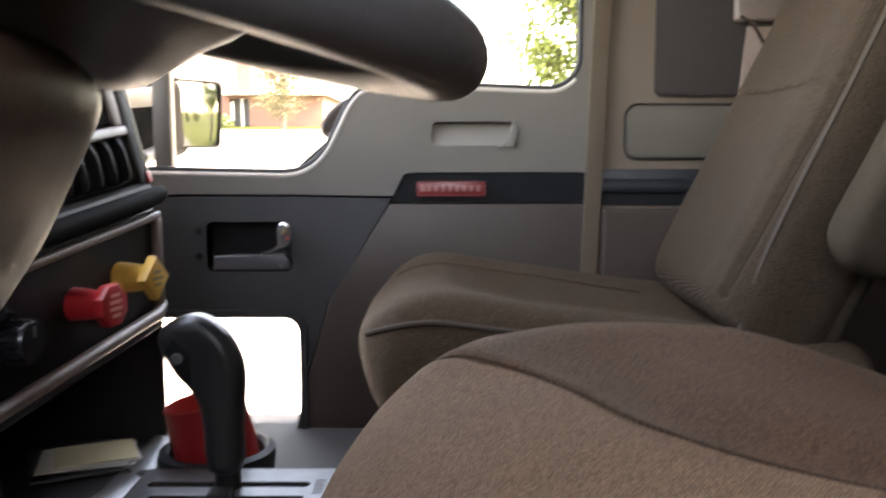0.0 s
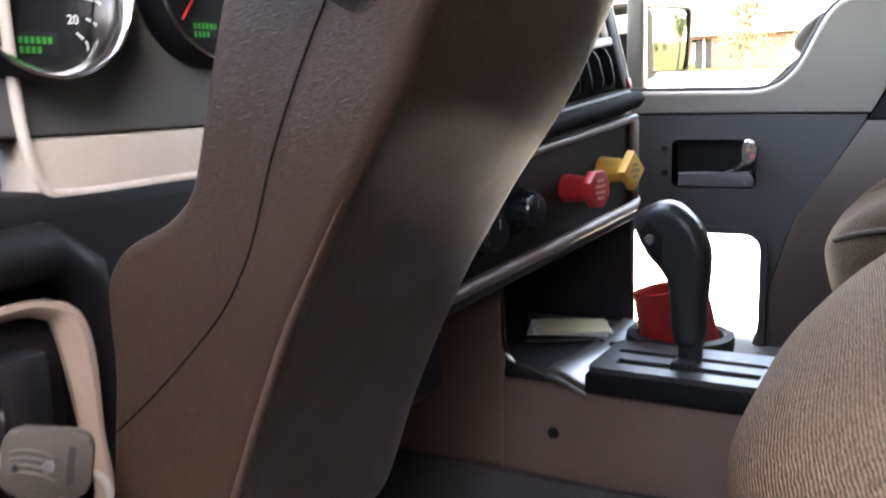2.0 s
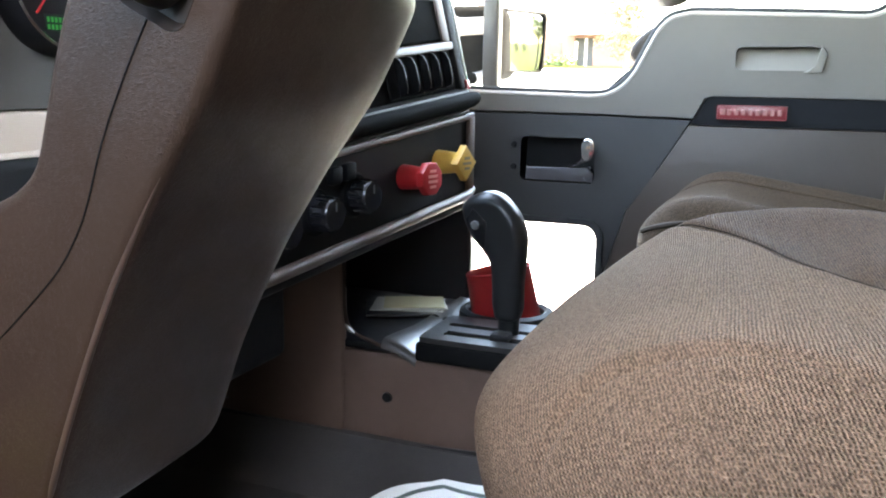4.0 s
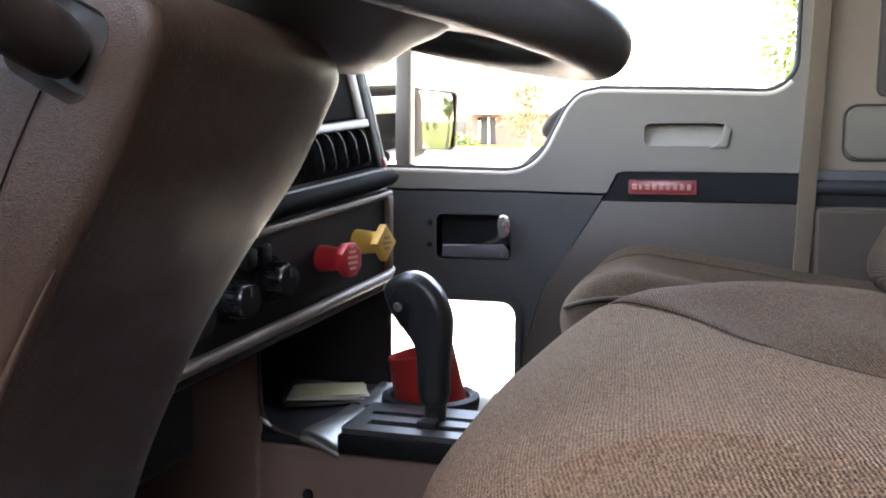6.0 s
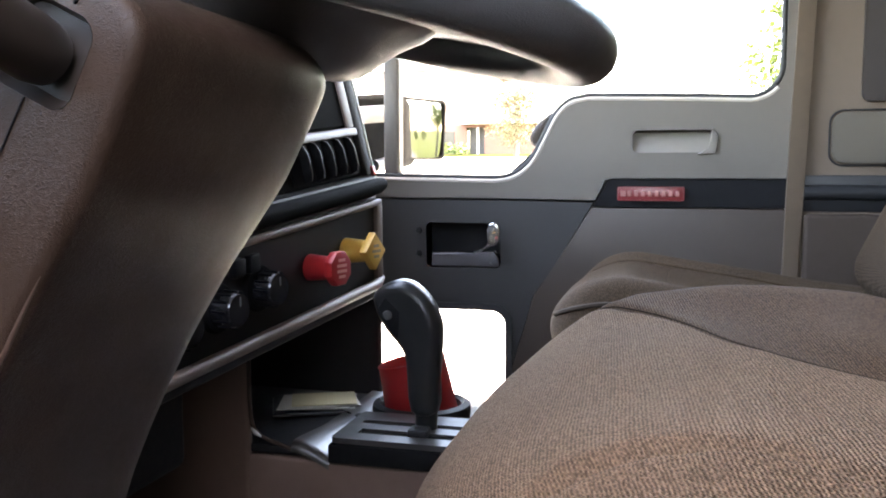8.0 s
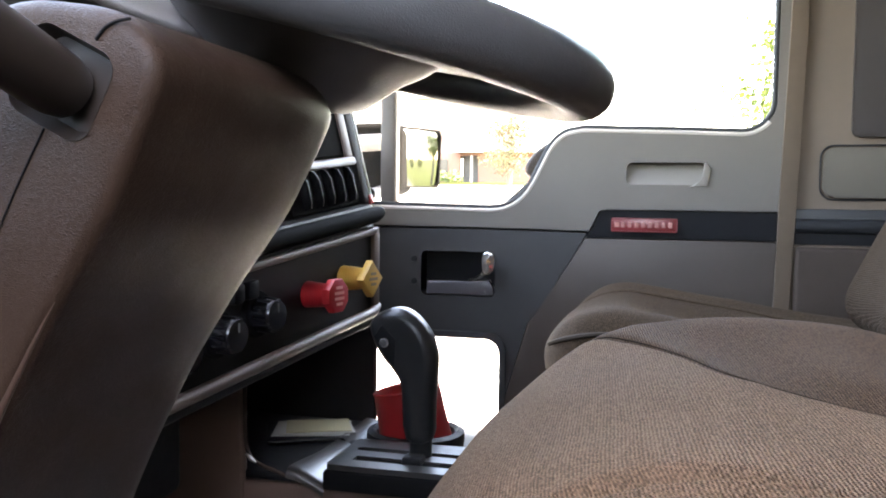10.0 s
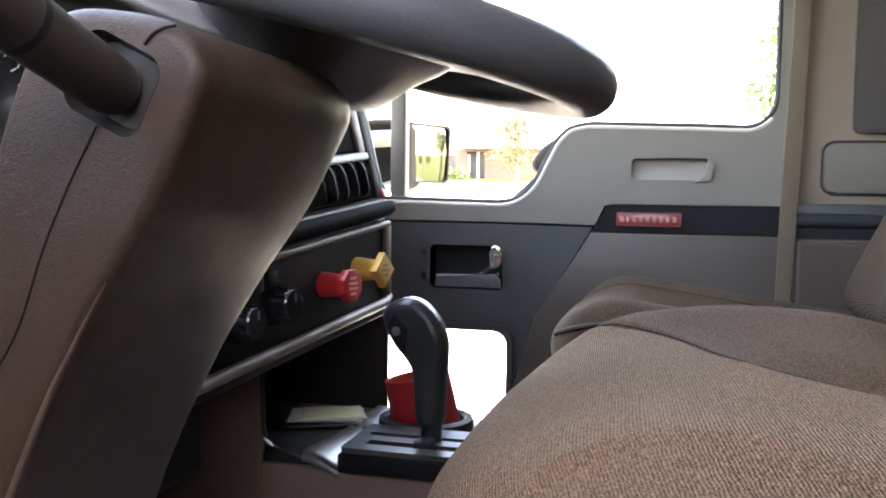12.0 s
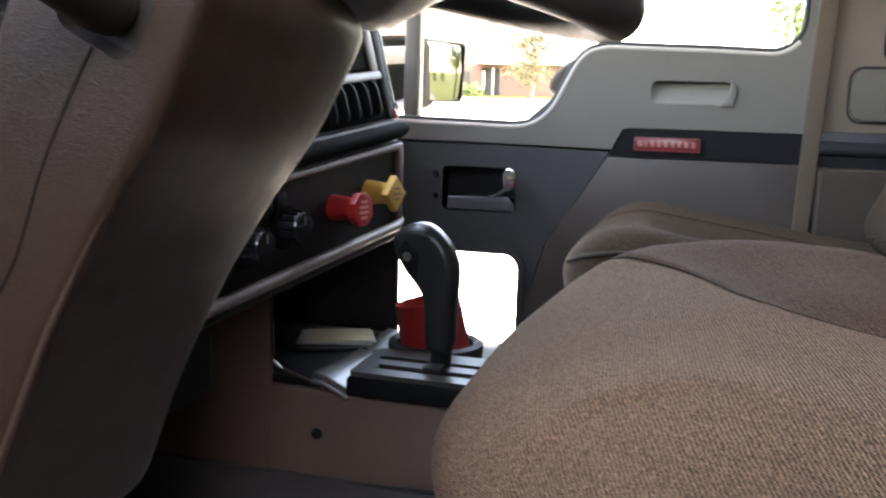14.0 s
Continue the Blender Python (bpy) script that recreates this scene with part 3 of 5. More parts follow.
part("groove_bead", tube([(0.2955, DOOR_Y - 0.006, 0.668), (0.99, DOOR_Y - 0.006, 0.668)], 0.014, 10), DARK, part_wall)
part("lower_panel", box((0.2960, DOOR_Y - 0.02, FLOOR), (0.99, DOOR_Y, 0.628), 0.014, 4), LOW_WALL, part_wall, "brown lower side panel")

belt = thing("seat_belt", (0.57, DOOR_Y - 0.02, 0.99), "pale beige seat belt hanging from its anchor", "seat belt")
part("anchor", box((0.525, DOOR_Y - 0.03, 0.965), (0.64, DOOR_Y - 0.012, 1.02), 0.008, 3), SOFT_BROWN, belt, "brown anchor cover")
part("ring", tube(smoothed([(0.535, DOOR_Y - 0.032, 0.975), (0.555, DOOR_Y - 0.04, 0.955), (0.575, DOOR_Y - 0.04, 0.925), (0.59, DOOR_Y - 0.04, 0.92)], 5), 0.004, 8), CHROME, belt)
part("webbing", prism([(0.545, 0.955), (0.60, 0.955), (0.57, 0.62), (0.515, 0.62)], "y", DOOR_Y - 0.038, DOOR_Y - 0.034), WEBBING, belt, "pale woven webbing")


# ---- seats ----
def groove_field(lines, xs, ys, width, depth):
    out = np.zeros_like(xs)
    for line in lines:
        p = np.array([(v[0], v[1]) for v in line])
        near = np.full(xs.shape, 1e9)
        for a, b in zip(p, p[1:]):
            ab = b - a
            t = np.clip(((xs - a[0]) * ab[0] + (ys - a[1]) * ab[1]) / (ab @ ab + 1e-12), 0, 1)
            near = np.minimum(near, np.hypot(xs - a[0] - t * ab[0], ys - a[1] - t * ab[1]))
        out -= depth * np.exp(-(near / width) ** 2)
        out += depth * 0.2 * np.exp(-((near - 2.2 * width) / (1.6 * width)) ** 2)
    return out


def padded(m, length, half, thick, nose, nose_n, plan, seams=(), bolster=0.02, dip=0.0, tail=0.05, nx=200, na=240, noise_amp=0.002, lines=(), power=1.6, tuck=0.0, droop=0.0, crest=0.72, near=1.0):
    """A stuffed cushion. Local x runs from its rounded nose, y across, z up to the sat-on face; seams are lines of (x, y).
    Gives the cushion and the places on it of the lines."""
    s = np.linspace(0, 1, nx) ** power
    xs = s * length
    f = np.clip(xs / nose, 0, 1)
    rise = (1 - (1 - f) ** nose_n) ** (1 / nose_n)
    e = np.clip((length - xs) / tail, 0, 1)
    rise = np.minimum(rise, 0.25 + 0.75 * (1 - (1 - e) ** 2.4) ** (1 / 2.4))
    g = np.clip(xs / plan, 0, 1)
    wide = half * (0.03 + 0.97 * (1 - (1 - g) ** 2.2) ** (1 / 2.2))
    # even steps round the section, closer on the sat-on face
    a = np.linspace(0, 2 * np.pi, 20001)
    ca, sa = np.cos(a), np.sin(a)
    cy, cz = np.sign(ca) * np.abs(ca) ** 0.5, np.sign(sa) * np.abs(sa) ** 0.45
    gone = np.hypot(np.diff(cy) * half, np.diff(cz) * thick) * np.where(a[1:] < np.pi, 3.0, 0.8)
    gone = np.concatenate(([0], np.cumsum(gone)))
    pick = np.interp(np.linspace(0, gone[-1], na, endpoint=False), gone, np.arange(len(a)))
    cy, cz = np.interp(pick, np.arange(len(a)), cy), np.interp(pick, np.arange(len(a)), cz)
    X = np.repeat(xs[:, None], na, 1)
    Y = wide[:, None] * cy[None]
    Z = thick * rise[:, None] * cz[None]
    top = np.clip(cz, 0, 1)[None] * np.ones_like(X)
    side = np.abs(Y) / half
    Z += top * rise[:, None] * (bolster * np.where(Y < 0, near, 1.0) * np.exp(-((side - crest) / 0.2) ** 2) - dip * np.exp(-(side / 0.45) ** 2) * np.clip((X - nose) / 0.1, 0, 1))
    if droop:
        q = np.clip((X - 0.30) / 0.27, 0, 1)
        Z -= top * droop * q * q * (3 - 2 * q)
        Z += top * groove_field([[(a + 0.02, b + 0.045) for a, b in seams[-1]]], X, Y, 0.038, 0.012) * np.clip((X - 0.13) / 0.12, 0, 1)
    if seams:
        Z += (groove_field(seams[1:], X, Y, 0.0036, 0.0042) + groove_field(seams[:1], X, Y, 0.0050, 0.0060)) * (top > 0.15) * np.clip(rise[:, None] * 2, 0, 1)
    X = X + tuck * np.clip((0.07 - Z) / 0.15, 0, 1) ** 1.5 * np.clip(1 - X / 0.3, 0, 1)
    wx, wy, wz = np.sin(X * 23 + Y * 9), np.sin(Y * 19 - X * 7 + 1), np.sin(X * 11 + Z * 31 + Y * 13)
    Z = Z + noise_amp * 0.5 * (wx * wy + wz)
    at = np.stack((X, Y, Z), -1).reshape(-1, 3)
    turn = np.array(m.to_3x3())
    flat = at @ turn.T + np.array(m.translation)
    idx = np.arange(nx * na).reshape(nx, na)
    quads = np.stack((idx[:-1], np.roll(idx, -1, 1)[:-1], np.roll(idx, -1, 1)[1:], idx[1:]), -1).reshape(-1, 4)
    me = bpy.data.meshes.new("tmp")
    me.from_pydata(flat.tolist(), [], quads.tolist() + [idx[0].tolist(), idx[-1].tolist()])
    bm = bmesh.new()
    bm.from_mesh(me)
    bpy.data.meshes.remove(me)
    upper = at[(top > 0.05).reshape(-1)]
    rides = []
    for line in lines:
        ride = []
        for px, py in line:
            d = np.argsort((upper[:, 0] - px) ** 2 + (upper[:, 1] - py) ** 2)[:4]
            ride.append(m @ Vector((px, py, float(upper[d, 2].mean()))))
        for _ in range(14):
            ride = [ride[0]] + [(ride[i - 1] + ride[i] * 2 + ride[i + 1]) / 4 for i in range(1, len(ride) - 1)] + [ride[-1]]
        rides.append(ride)
    return (bm, rides) if lines else bm


def frame_of(at, along, up):
    x = Vector(along).normalized()
    z = (Vector(up) - x * Vector(up).dot(x)).normalized()
    m = Matrix((x, z.cross(x), z)).transposed().to_4x4()
    m.translation = at
    return m


def thin(line, step=0.006):
    """Even steps along a line of (x, y)."""
    out = []
    for a, b in zip(line, line[1:]):
        k = max(1, int(math.dist(a, b) / step))
        out += [(a[0] + (b[0] - a[0]) * i / k, a[1] + (b[1] - a[1]) * i / k) for i in range(k)]
    return out + [line[-1]]


def seat(name, at, half, label, seams, arm, back, fall, cloth, piped, fine, droop=0.0, thick=0.122, nose=0.22, plan=0.20, bolster=0.020, dip=0.010, crest=0.72, second=None, near=1.0):
    """A suspension seat; at is the middle of the cushion's nose."""
    x, y, z = at
    ob = thing(name, (x + 0.3, y, FLOOR), label, "seat", "cab seats")
    cm = frame_of(at, (1, 0, fall), (0, 0, 1))
    cushion, stitched = padded(cm, back + 0.13, half, thick, nose, 1.9, plan, seams, bolster, dip, nx=fine, na=fine + 80, tuck=0.055, droop=droop, lines=[thin(q) for q in seams], crest=crest, near=near)
    pad = part("cushion", cushion, cloth, ob, "woven brown-grey seat cushion")
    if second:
        # beyond the last seam a coarser, darker weave paints in the bolster's shade
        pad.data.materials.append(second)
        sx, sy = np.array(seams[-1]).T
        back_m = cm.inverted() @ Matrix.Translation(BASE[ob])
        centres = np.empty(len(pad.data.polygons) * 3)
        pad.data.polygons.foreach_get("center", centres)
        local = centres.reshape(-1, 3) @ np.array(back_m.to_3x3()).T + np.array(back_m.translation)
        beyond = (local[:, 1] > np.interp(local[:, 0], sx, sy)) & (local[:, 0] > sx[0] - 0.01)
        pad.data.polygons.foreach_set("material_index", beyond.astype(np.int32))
    if second:
        q = stitched[0][len(stitched[0]) // 4:]
        part("welt", tube([v + Vector((0, -0.0055, 0.0005)) for v in q], [0.0060 * min(1.0, i / 14, 0.25 + (len(q) - 1 - i) / 12) for i in range(len(q))], 12), cloth, ob, "rounded welt along the fold")
    for q in stitched[1:]:
        part("stitched_seam", tube([v + Vector((0, 0, 0.0040)) for v in q], 0.00062, 6), SEAM, ob)
    edge = []
    for i in range(40):
        u = 0.03 + 0.55 * i / 39
        g = min(1, u / plan)
        w = half * (0.03 + 0.97 * (1 - (1 - g) ** 2.2) ** (1 / 2.2)) * 0.972
        f = min(1, u / nose)
        h = (thick * 0.672 + bolster * 0.52) * (1 - (1 - f) ** 1.9) ** (1 / 1.9)
        edge.append((u, w, h))
    for sgn in piped:
        part("piping", tube([cm @ Vector((u, sgn * w, h)) for u, w, h in edge], 0.0035, 6), THREAD, ob)
    bx, bz = x + back, z + 0.05
    lean = Vector((0.465, 0, 1)).normalized()
    front = Vector((-1, 0, 0.465)).normalized()
    top = Vector((bx, y, bz)) + lean * 0.72
    bmx = frame_of(top + front * 0.0, -lean, front)
    bs = [[(0.06, half * 0.74), (0.2, half * 0.785), (0.42, half * 0.79), (0.70, half * 0.74)], [(0.40, half * 0.78), (0.405, 0), (0.40, -half * 0.80)]]
    edge_lines = [[(0.06 + 0.67 * i / 30, sgn * half * 0.83) for i in range(31)] for sgn in (-1, 1)]
    rest, stitched = padded(bmx, 0.74, half * 0.88, 0.088, 0.10, 2.0, 0.16, bs, 0.008, 0.0, 0.06, lines=[thin(q, 0.01) for q in bs] + edge_lines, nx=260, na=260, power=1.0)
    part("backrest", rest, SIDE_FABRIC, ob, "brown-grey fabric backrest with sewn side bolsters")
    for q in stitched[:len(bs)]:
        part("stitched_seam", tube(q, 0.001, 6), SEAM, ob)
    for q in stitched[len(bs):]:
        part("back_piping", tube(q, 0.0036, 6), THREAD, ob)
    part("back_shell", padded(frame_of(top - front * 0.055, -lean, -front), 0.74, half * 0.84, 0.04, 0.1, 2.2, 0.16, (), 0.0), VINYL, ob, "dark vinyl back shell")
    for sgn in arm:
        am = frame_of(Vector((bx + 0.06, y + sgn * (half + 0.04), bz + 0.095)), lean, front)
        part("armrest", padded(am, 0.46, 0.04, 0.046, 0.05, 2.2, 0.05, (), 0.0, nx=40, na=40), VINYL, ob, "grained vinyl armrest folded up")
    part("base", box((x + 0.14, y - half * 0.7, FLOOR + 0.02), (x + 0.50, y + half * 0.7, z - 0.10), 0.02, 3), DARK, ob, "dark seat base cover")
    for sgn in (-1, 1):
        part("rail", box((x + 0.10, y + sgn * half * 0.6 - 0.02, FLOOR), (x + 0.56, y + sgn * half * 0.6 + 0.02, FLOOR + 0.022), 0.004), STEEL, ob)
    return ob


D_AT, P_AT = (-0.100, 0.46, 0.480), (-0.136, 1.285, 0.452)
arc = [(v.x, v.y + 0.012) for v in smoothed([(0.095, -0.275, 0), (0.116, -0.246, 0), (0.131, -0.238, 0), (0.155, -0.232, 0), (0.180, -0.231, 0), (0.2035, -0.235, 0), (0.2355, -0.2465, 0), (0.27, -0.257, 0), (0.37, -0.272, 0)], 6)]
far_seam = [(v.x, v.y) for v in smoothed([(0.086, 0.215, 0), (0.108, 0.188, 0), (0.126, 0.162, 0), (0.154, 0.127, 0), (0.181, 0.076, 0), (0.2035, 0.0105, 0), (0.223, -0.022, 0), (0.260, -0.053, 0), (0.34, -0.083, 0), (0.43, -0.10, 0)], 6)]
seat("driver_seat", D_AT, 0.30, "brown-grey woven fabric driver's seat with sewn seams", (arc, far_seam), (), 0.66, -0.02, FABRIC, (), 380, 0.066, second=FABRIC_SHADE, near=0.35)
p_seams = ([(0.05, -0.135), (0.2, -0.140), (0.45, -0.13)], [(0.05, 0.135), (0.2, 0.140), (0.45, 0.13)])
seat("passenger_seat", P_AT, 0.235, "grey-brown fabric passenger seat with folded armrest", p_seams, (-1,), 0.562, -0.13, P_CLOTH_DIM, (-1, 1), 260, thick=0.115, nose=0.13, plan=0.085, bolster=0.030, dip=0.020, crest=0.86)


# ---- steering column and wheel ----
RIDGE = [(-0.146, 0.772), (-0.154, 0.752), (-0.177, 0.702), (-0.211, 0.65), (-0.239, 0.60), (-0.262, 0.55), (-0.283, 0.50), (-0.301, 0.45)]


def column_outline():
    """The cover's side view: rear ridge, lower end, then the front edge with its step, as short even steps with softened corners."""
    p = ([(-0.218, 0.803), (-0.175, 0.797), (-0.158, 0.788)] + RIDGE + [(-0.311, 0.425), (-0.345, 0.426), (-0.368, 0.43)]
         + [(-0.366, 0.51), (-0.356, 0.57), (-0.357, 0.618), (-0.342, 0.636), (-0.312, 0.647), (-0.292, 0.662), (-0.284, 0.688), (-0.273, 0.724), (-0.264, 0.75), (-0.255, 0.77), (-0.242, 0.798)])
    out = []
    for a, b in zip(p, p[1:] + p[:1]):
        k = max(1, round(math.dist(a, b) / 0.006))
        out += [(a[0] + (b[0] - a[0]) * i / k, a[1] + (b[1] - a[1]) * i / k) for i in range(k)]
    for _ in range(4):
        out = [tuple(0.25 * u + 0.5 * v + 0.25 * w for u, v, w in zip(out[i - 1], out[i], out[(i + 1) % len(out)])) for i in range(len(out))]
    return out


OUTLINE = column_outline()


def turned(points, cx, cz, degrees):
    c, d = math.cos(radians(degrees)), math.sin(radians(degrees))
    return [(cx + a * c - b * d, cz + a * d + b * c) for a, b in points]


WELL = turned(rounded(-0.0235, -0.0215, 0.0235, 0.0215, 0.0100), -0.1985, 0.7635, -27)


def recess_loops(loops):
    """A well along y from loops of (x, z), closed at its floor."""
    bm = bmesh.new()
    rings = [[bm.verts.new((a, y, b)) for a, b in loop] for loop, y in loops]
    k = len(rings[0])
    for p, q in zip(rings, rings[1:]):
        for j in range(k):
            bm.faces.new((p[j], p[(j + 1) % k], q[(j + 1) % k], q[j]))
    bm.faces.new(rings[-1])
    return bm


def column_cover():
    slices = [(0.188 + 0.0085 * (1 - math.cos(radians(a))), 0.0085 * (1 - math.sin(radians(a)))) for a in (2, 12, 24, 36, 48, 60, 75, 90)]
    slices += [(0.1965 + 0.1485 * i / 8, 0.0) for i in range(1, 9)] + [(0.345 + 0.052 * math.sin(radians(a)), 0.048 * (1 - math.cos(radians(a)))) for a in (8, 16, 24, 32, 40, 48, 56, 64, 72, 79, 85, 88)]
    loops = []
    for y, inset in slices:
        f = max(0.0, (y - 0.2) / 0.18)
        lift = 0.013 * min(f, 1.6) ** 2
        pts = []
        for a, b in inset_loop(OUTLINE, inset):
            if b < 0.56:
                b = b + lift * (0.56 - b) / 0.14
                a = a + lift * 0.35 * max(0, (0.56 - b) / 0.14)
            if b > 0.73 and y > 0.33:
                b -= 0.022 * ((y - 0.33) / 0.09) ** 2 * (b - 0.73) / 0.07
            k = min(1.0, max(0.0, (b - 0.50) / 0.28))
            k = k * k * (3 - 2 * k)
            a -= 0.020 * k * max(0.0, (y - 0.26) / 0.13) ** 4
            pts.append((a, y + 0.060 * k * max(0.0, (y - 0.2) / 0.2), b))
        loops.append(pts)
    bm = bmesh.new()
    rings = [[bm.verts.new(p) for p in loop] for loop in loops]
    k = len(rings[0])
    for a, b in zip(rings, rings[1:]):
        for j in range(k):
            bm.faces.new((a[j], a[(j + 1) % k], b[(j + 1) % k], b[j]))
    cap = bm.faces.new(rings[-1])
    bmesh.ops.triangulate(bm, faces=[cap], ngon_method="EAR_CLIP")
    # the near face is open where the lever's well sits
    hole = [bm.verts.new((a, rings[0][0].co.y, b)) for a, b in WELL]
    rim = [bm.edges.get((rings[0][i], rings[0][(i + 1) % k])) for i in range(k)]
    rim += [bm.edges.new((hole[i], hole[(i + 1) % len(hole)])) for i in range(len(hole))]
    bmesh.ops.triangle_fill(bm, use_beauty=True, use_dissolve=False, edges=rim)
    return bm


col = thing("steering_column_cover", (-0.28, 0.29, 0.42), "brown-grey grained plastic steering column cover", "steering column")
part("cover", column_cover(), COWL, col)
# paler bead along the worn rear edge below the lever paints its highlight
run = [(a, b) for a, b in inset_loop(OUTLINE, 0.0085 - 0.0074 * math.sin(radians(45))) if 0.446 < b < 0.70 and a > -0.325 and a > -0.30 + 0.52 * (b - 0.45) - 0.03]
for _ in range(6):
    run = run[:1] + [tuple((p + 2 * q + r) / 4 for p, q, r in zip(*run[i - 1:i + 2])) for i in range(1, len(run) - 1)] + run[-1:]
part("edge_highlight_bead", tube([(a, 0.1965 - 0.0074 * math.cos(radians(45)), b) for a, b in run], [0.0004 + 0.0018 * min(1.0, i / 18, (len(run) - 1 - i) / 4) for i in range(len(run))], 14), EDGE_GLINT, col, "worn edge bead with a painted highlight")
part("seam", tube(smoothed([(-0.207, 0.1878, 0.743), (-0.224, 0.1878, 0.713), (-0.240, 0.1878, 0.680), (-0.252, 0.1878, 0.648), (-0.262, 0.1878, 0.628), (-0.280, 0.1878, 0.604), (-0.322, 0.1878, 0.565), (-0.355, 0.1878, 0.538)], 6), 0.00055, 6), VENT, col)
# Added block; keeps the gap between cover and wheel dark.
part("gap_block", prism(rounded(-0.300, 0.74, -0.225, 0.812, 0.02), "y", 0.285, 0.40, 0.01, 3), STRIP, col, "dark block filling the gap below the wheel")
part("seam_upper", tube(smoothed([(-0.1795, 0.1876, 0.7815), (-0.1745, 0.1876, 0.7865), (-0.1690, 0.1878, 0.7890), (-0.1625, 0.1882, 0.7900)], 5), 0.0008, 6), VENT, col)
part("lower_shroud", pillow([(-0.385, 0.44), (-0.335, 0.44), (-0.362, 0.30), (-0.392, FLOOR), (-0.452, FLOOR), (-0.420, 0.32)], 0.205, 0.285, 0.012), CONSOLE, col, "plain brown shroud over the lower shaft")
part("shroud_seam", tube([(-0.362, 0.2046, 0.425), (-0.392, 0.2046, 0.31), (-0.424, 0.2046, FLOOR + 0.002)], 0.0008, 6), VENT, col)
inner = turned(rounded(-0.0195, -0.0180, 0.0195, 0.0180, 0.009), -0.1985, 0.7635, -27)
part("lever_well", recess_loops([(WELL, 0.1876), (WELL, 0.1895), (inner, 0.1975)]), SMOOTH, col, "smooth recess round the lever")
STALK_END, STALK_RING = (-0.1995, 0.1945, 0.7605), (-0.2020, 0.130, 0.7830)
stalk = thing("column_lever", (-0.19, 0.185, 0.765), "dark multifunction stalk on the steering column", "lever")
STALK = [Vector(STALK_END) + (Vector(STALK_RING) - Vector(STALK_END)) * k for k in (0.0, 0.12, 0.97, 1.03, 3.0)]
part("shaft", tube(STALK[:3], [0.0135, 0.0152, 0.0155], 24), SMOOTH, stalk)
part("ring", tube(STALK[2:4], 0.0160, 24), BLACK, stalk)
part("grip", tube([STALK[3], (STALK[3] + STALK[4]) / 2, STALK[4]], [0.0155, 0.0168, 0.017], 24), SMOOTH, stalk)

WC, W_TILT, W_R = Vector((-0.211, 0.495, 0.8465)), radians(13.3), 0.220
E1, E2, EN = Vector((math.cos(W_TILT), 0, -math.sin(W_TILT))), Vector((0, 1, 0)), Vector((math.sin(W_TILT), 0, math.cos(W_TILT)))
wheel = thing("steering_wheel", tuple(WC), "dark leather-covered steering wheel", "steering wheel")
rim = []
for i in range(96):
    a = 2 * math.pi * i / 96
    rim.append(WC + W_R * (math.cos(a) * E1 + math.sin(a) * E2))
part("rim", tube(rim, 0.0225, 28, closed=True), WHEEL, wheel)
hub_m = Matrix((E1, E2, EN)).transposed().to_4x4()
hub_m.translation = WC
part("hub", lathe([(0, 0.014), (0.07, 0.012), (0.105, 0.004), (0.108, -0.006), (0.098, -0.016), (0.080, -0.029), (0.066, -0.043), (0.055, -0.054), (0.040, -0.060), (0.020, -0.063), (0, -0.063)], hub_m, 56), PAD, wheel)
def pad_shell(lift):
    """The broad moulded lower pad between hub and rim."""
    def fn(u, v):
        a = radians(-118 + 236 * u)
        r = 0.05 + 0.150 * v
        sag = 0.024 * (1 - v) ** 1.6 - 0.003
        d = math.cos(a) * E1 + math.sin(a) * E2
        return WC + d * r - EN * (sag - lift)
    return sheet(fn, 60, 18)


part("lower_pad", merge(pad_shell(0.0), pad_shell(0.012)), PAD, wheel, "smooth grey lower pad")
for ang in (150, 210):
    a = radians(ang)
    d = math.cos(a) * E1 + math.sin(a) * E2
    part("spoke", tube([WC + d * 0.07 - EN * 0.022, WC + d * 0.14 - EN * 0.014, WC + d * 0.213], [0.024, 0.019, 0.016], 20, flat=0.5), PAD, wheel)

# ---- dashboard, centre section turned towards the driver ----
A10 = radians(10)
DASH = Matrix(((math.sin(A10), math.cos(A10), 0, -0.335), (math.cos(A10), -math.sin(A10), 0, 0.95), (0.115, 0, 1, 0), (0, 0, 0, 1)))
UPPER = DASH @ Matrix(((1, 0, 0, 0), (0, 1, -0.27, 0.27 * 0.70 - 0.012), (0, 0, 1, 0), (0, 0, 0, 1)))


def at_dash(s, off, z):
    return DASH @ Vector((s, off, z))


dash = thing("dashboard", (-0.55, 0.8, 0.54), "dark moulded wraparound truck dashboard", "dashboard", kind="")
part("body", box((-0.66, -0.33, 0.545), (0.047, -0.003, 0.70), 0.008, 2, DASH), DARK, dash)
part("upper_body", box((-0.66, -0.36, 0.699), (0.030, -0.003, 0.90), 0.006, 2, UPPER), VENT, dash)
part("centre_panel", box((-0.60, -0.003, 0.556), (0.030, 0.002, 0.672), 0.001, 1, DASH), BLACK, dash, "black control panel")
part("top_rail", move(tube([(-0.60, 0.006, 0.686), (0.03, 0.006, 0.686), (0.050, 0.001, 0.686)], [0.011, 0.011, 0.009], 14), DASH), VENT, dash, "rounded dark dash rail")
part("inner_bezel", box((-0.60, 0.001, 0.659), (0.040, 0.008, 0.668), 0.003, 2, DASH), SOFT_BROWN, dash)
part("end_bezel", box((0.024, 0.001, 0.556), (0.040, 0.009, 0.662), 0.004, 2, DASH), SOFT_BROWN, dash, "pale worn bezel end")
part("lower_rail", move(tube([(-0.60, 0.010, 0.555), (0.02, 0.010, 0.555), (0.044, 0.002, 0.558)], [0.0075, 0.0075, 0.006], 12), DASH), SOFT_BROWN, dash, "worn brown lower rail")
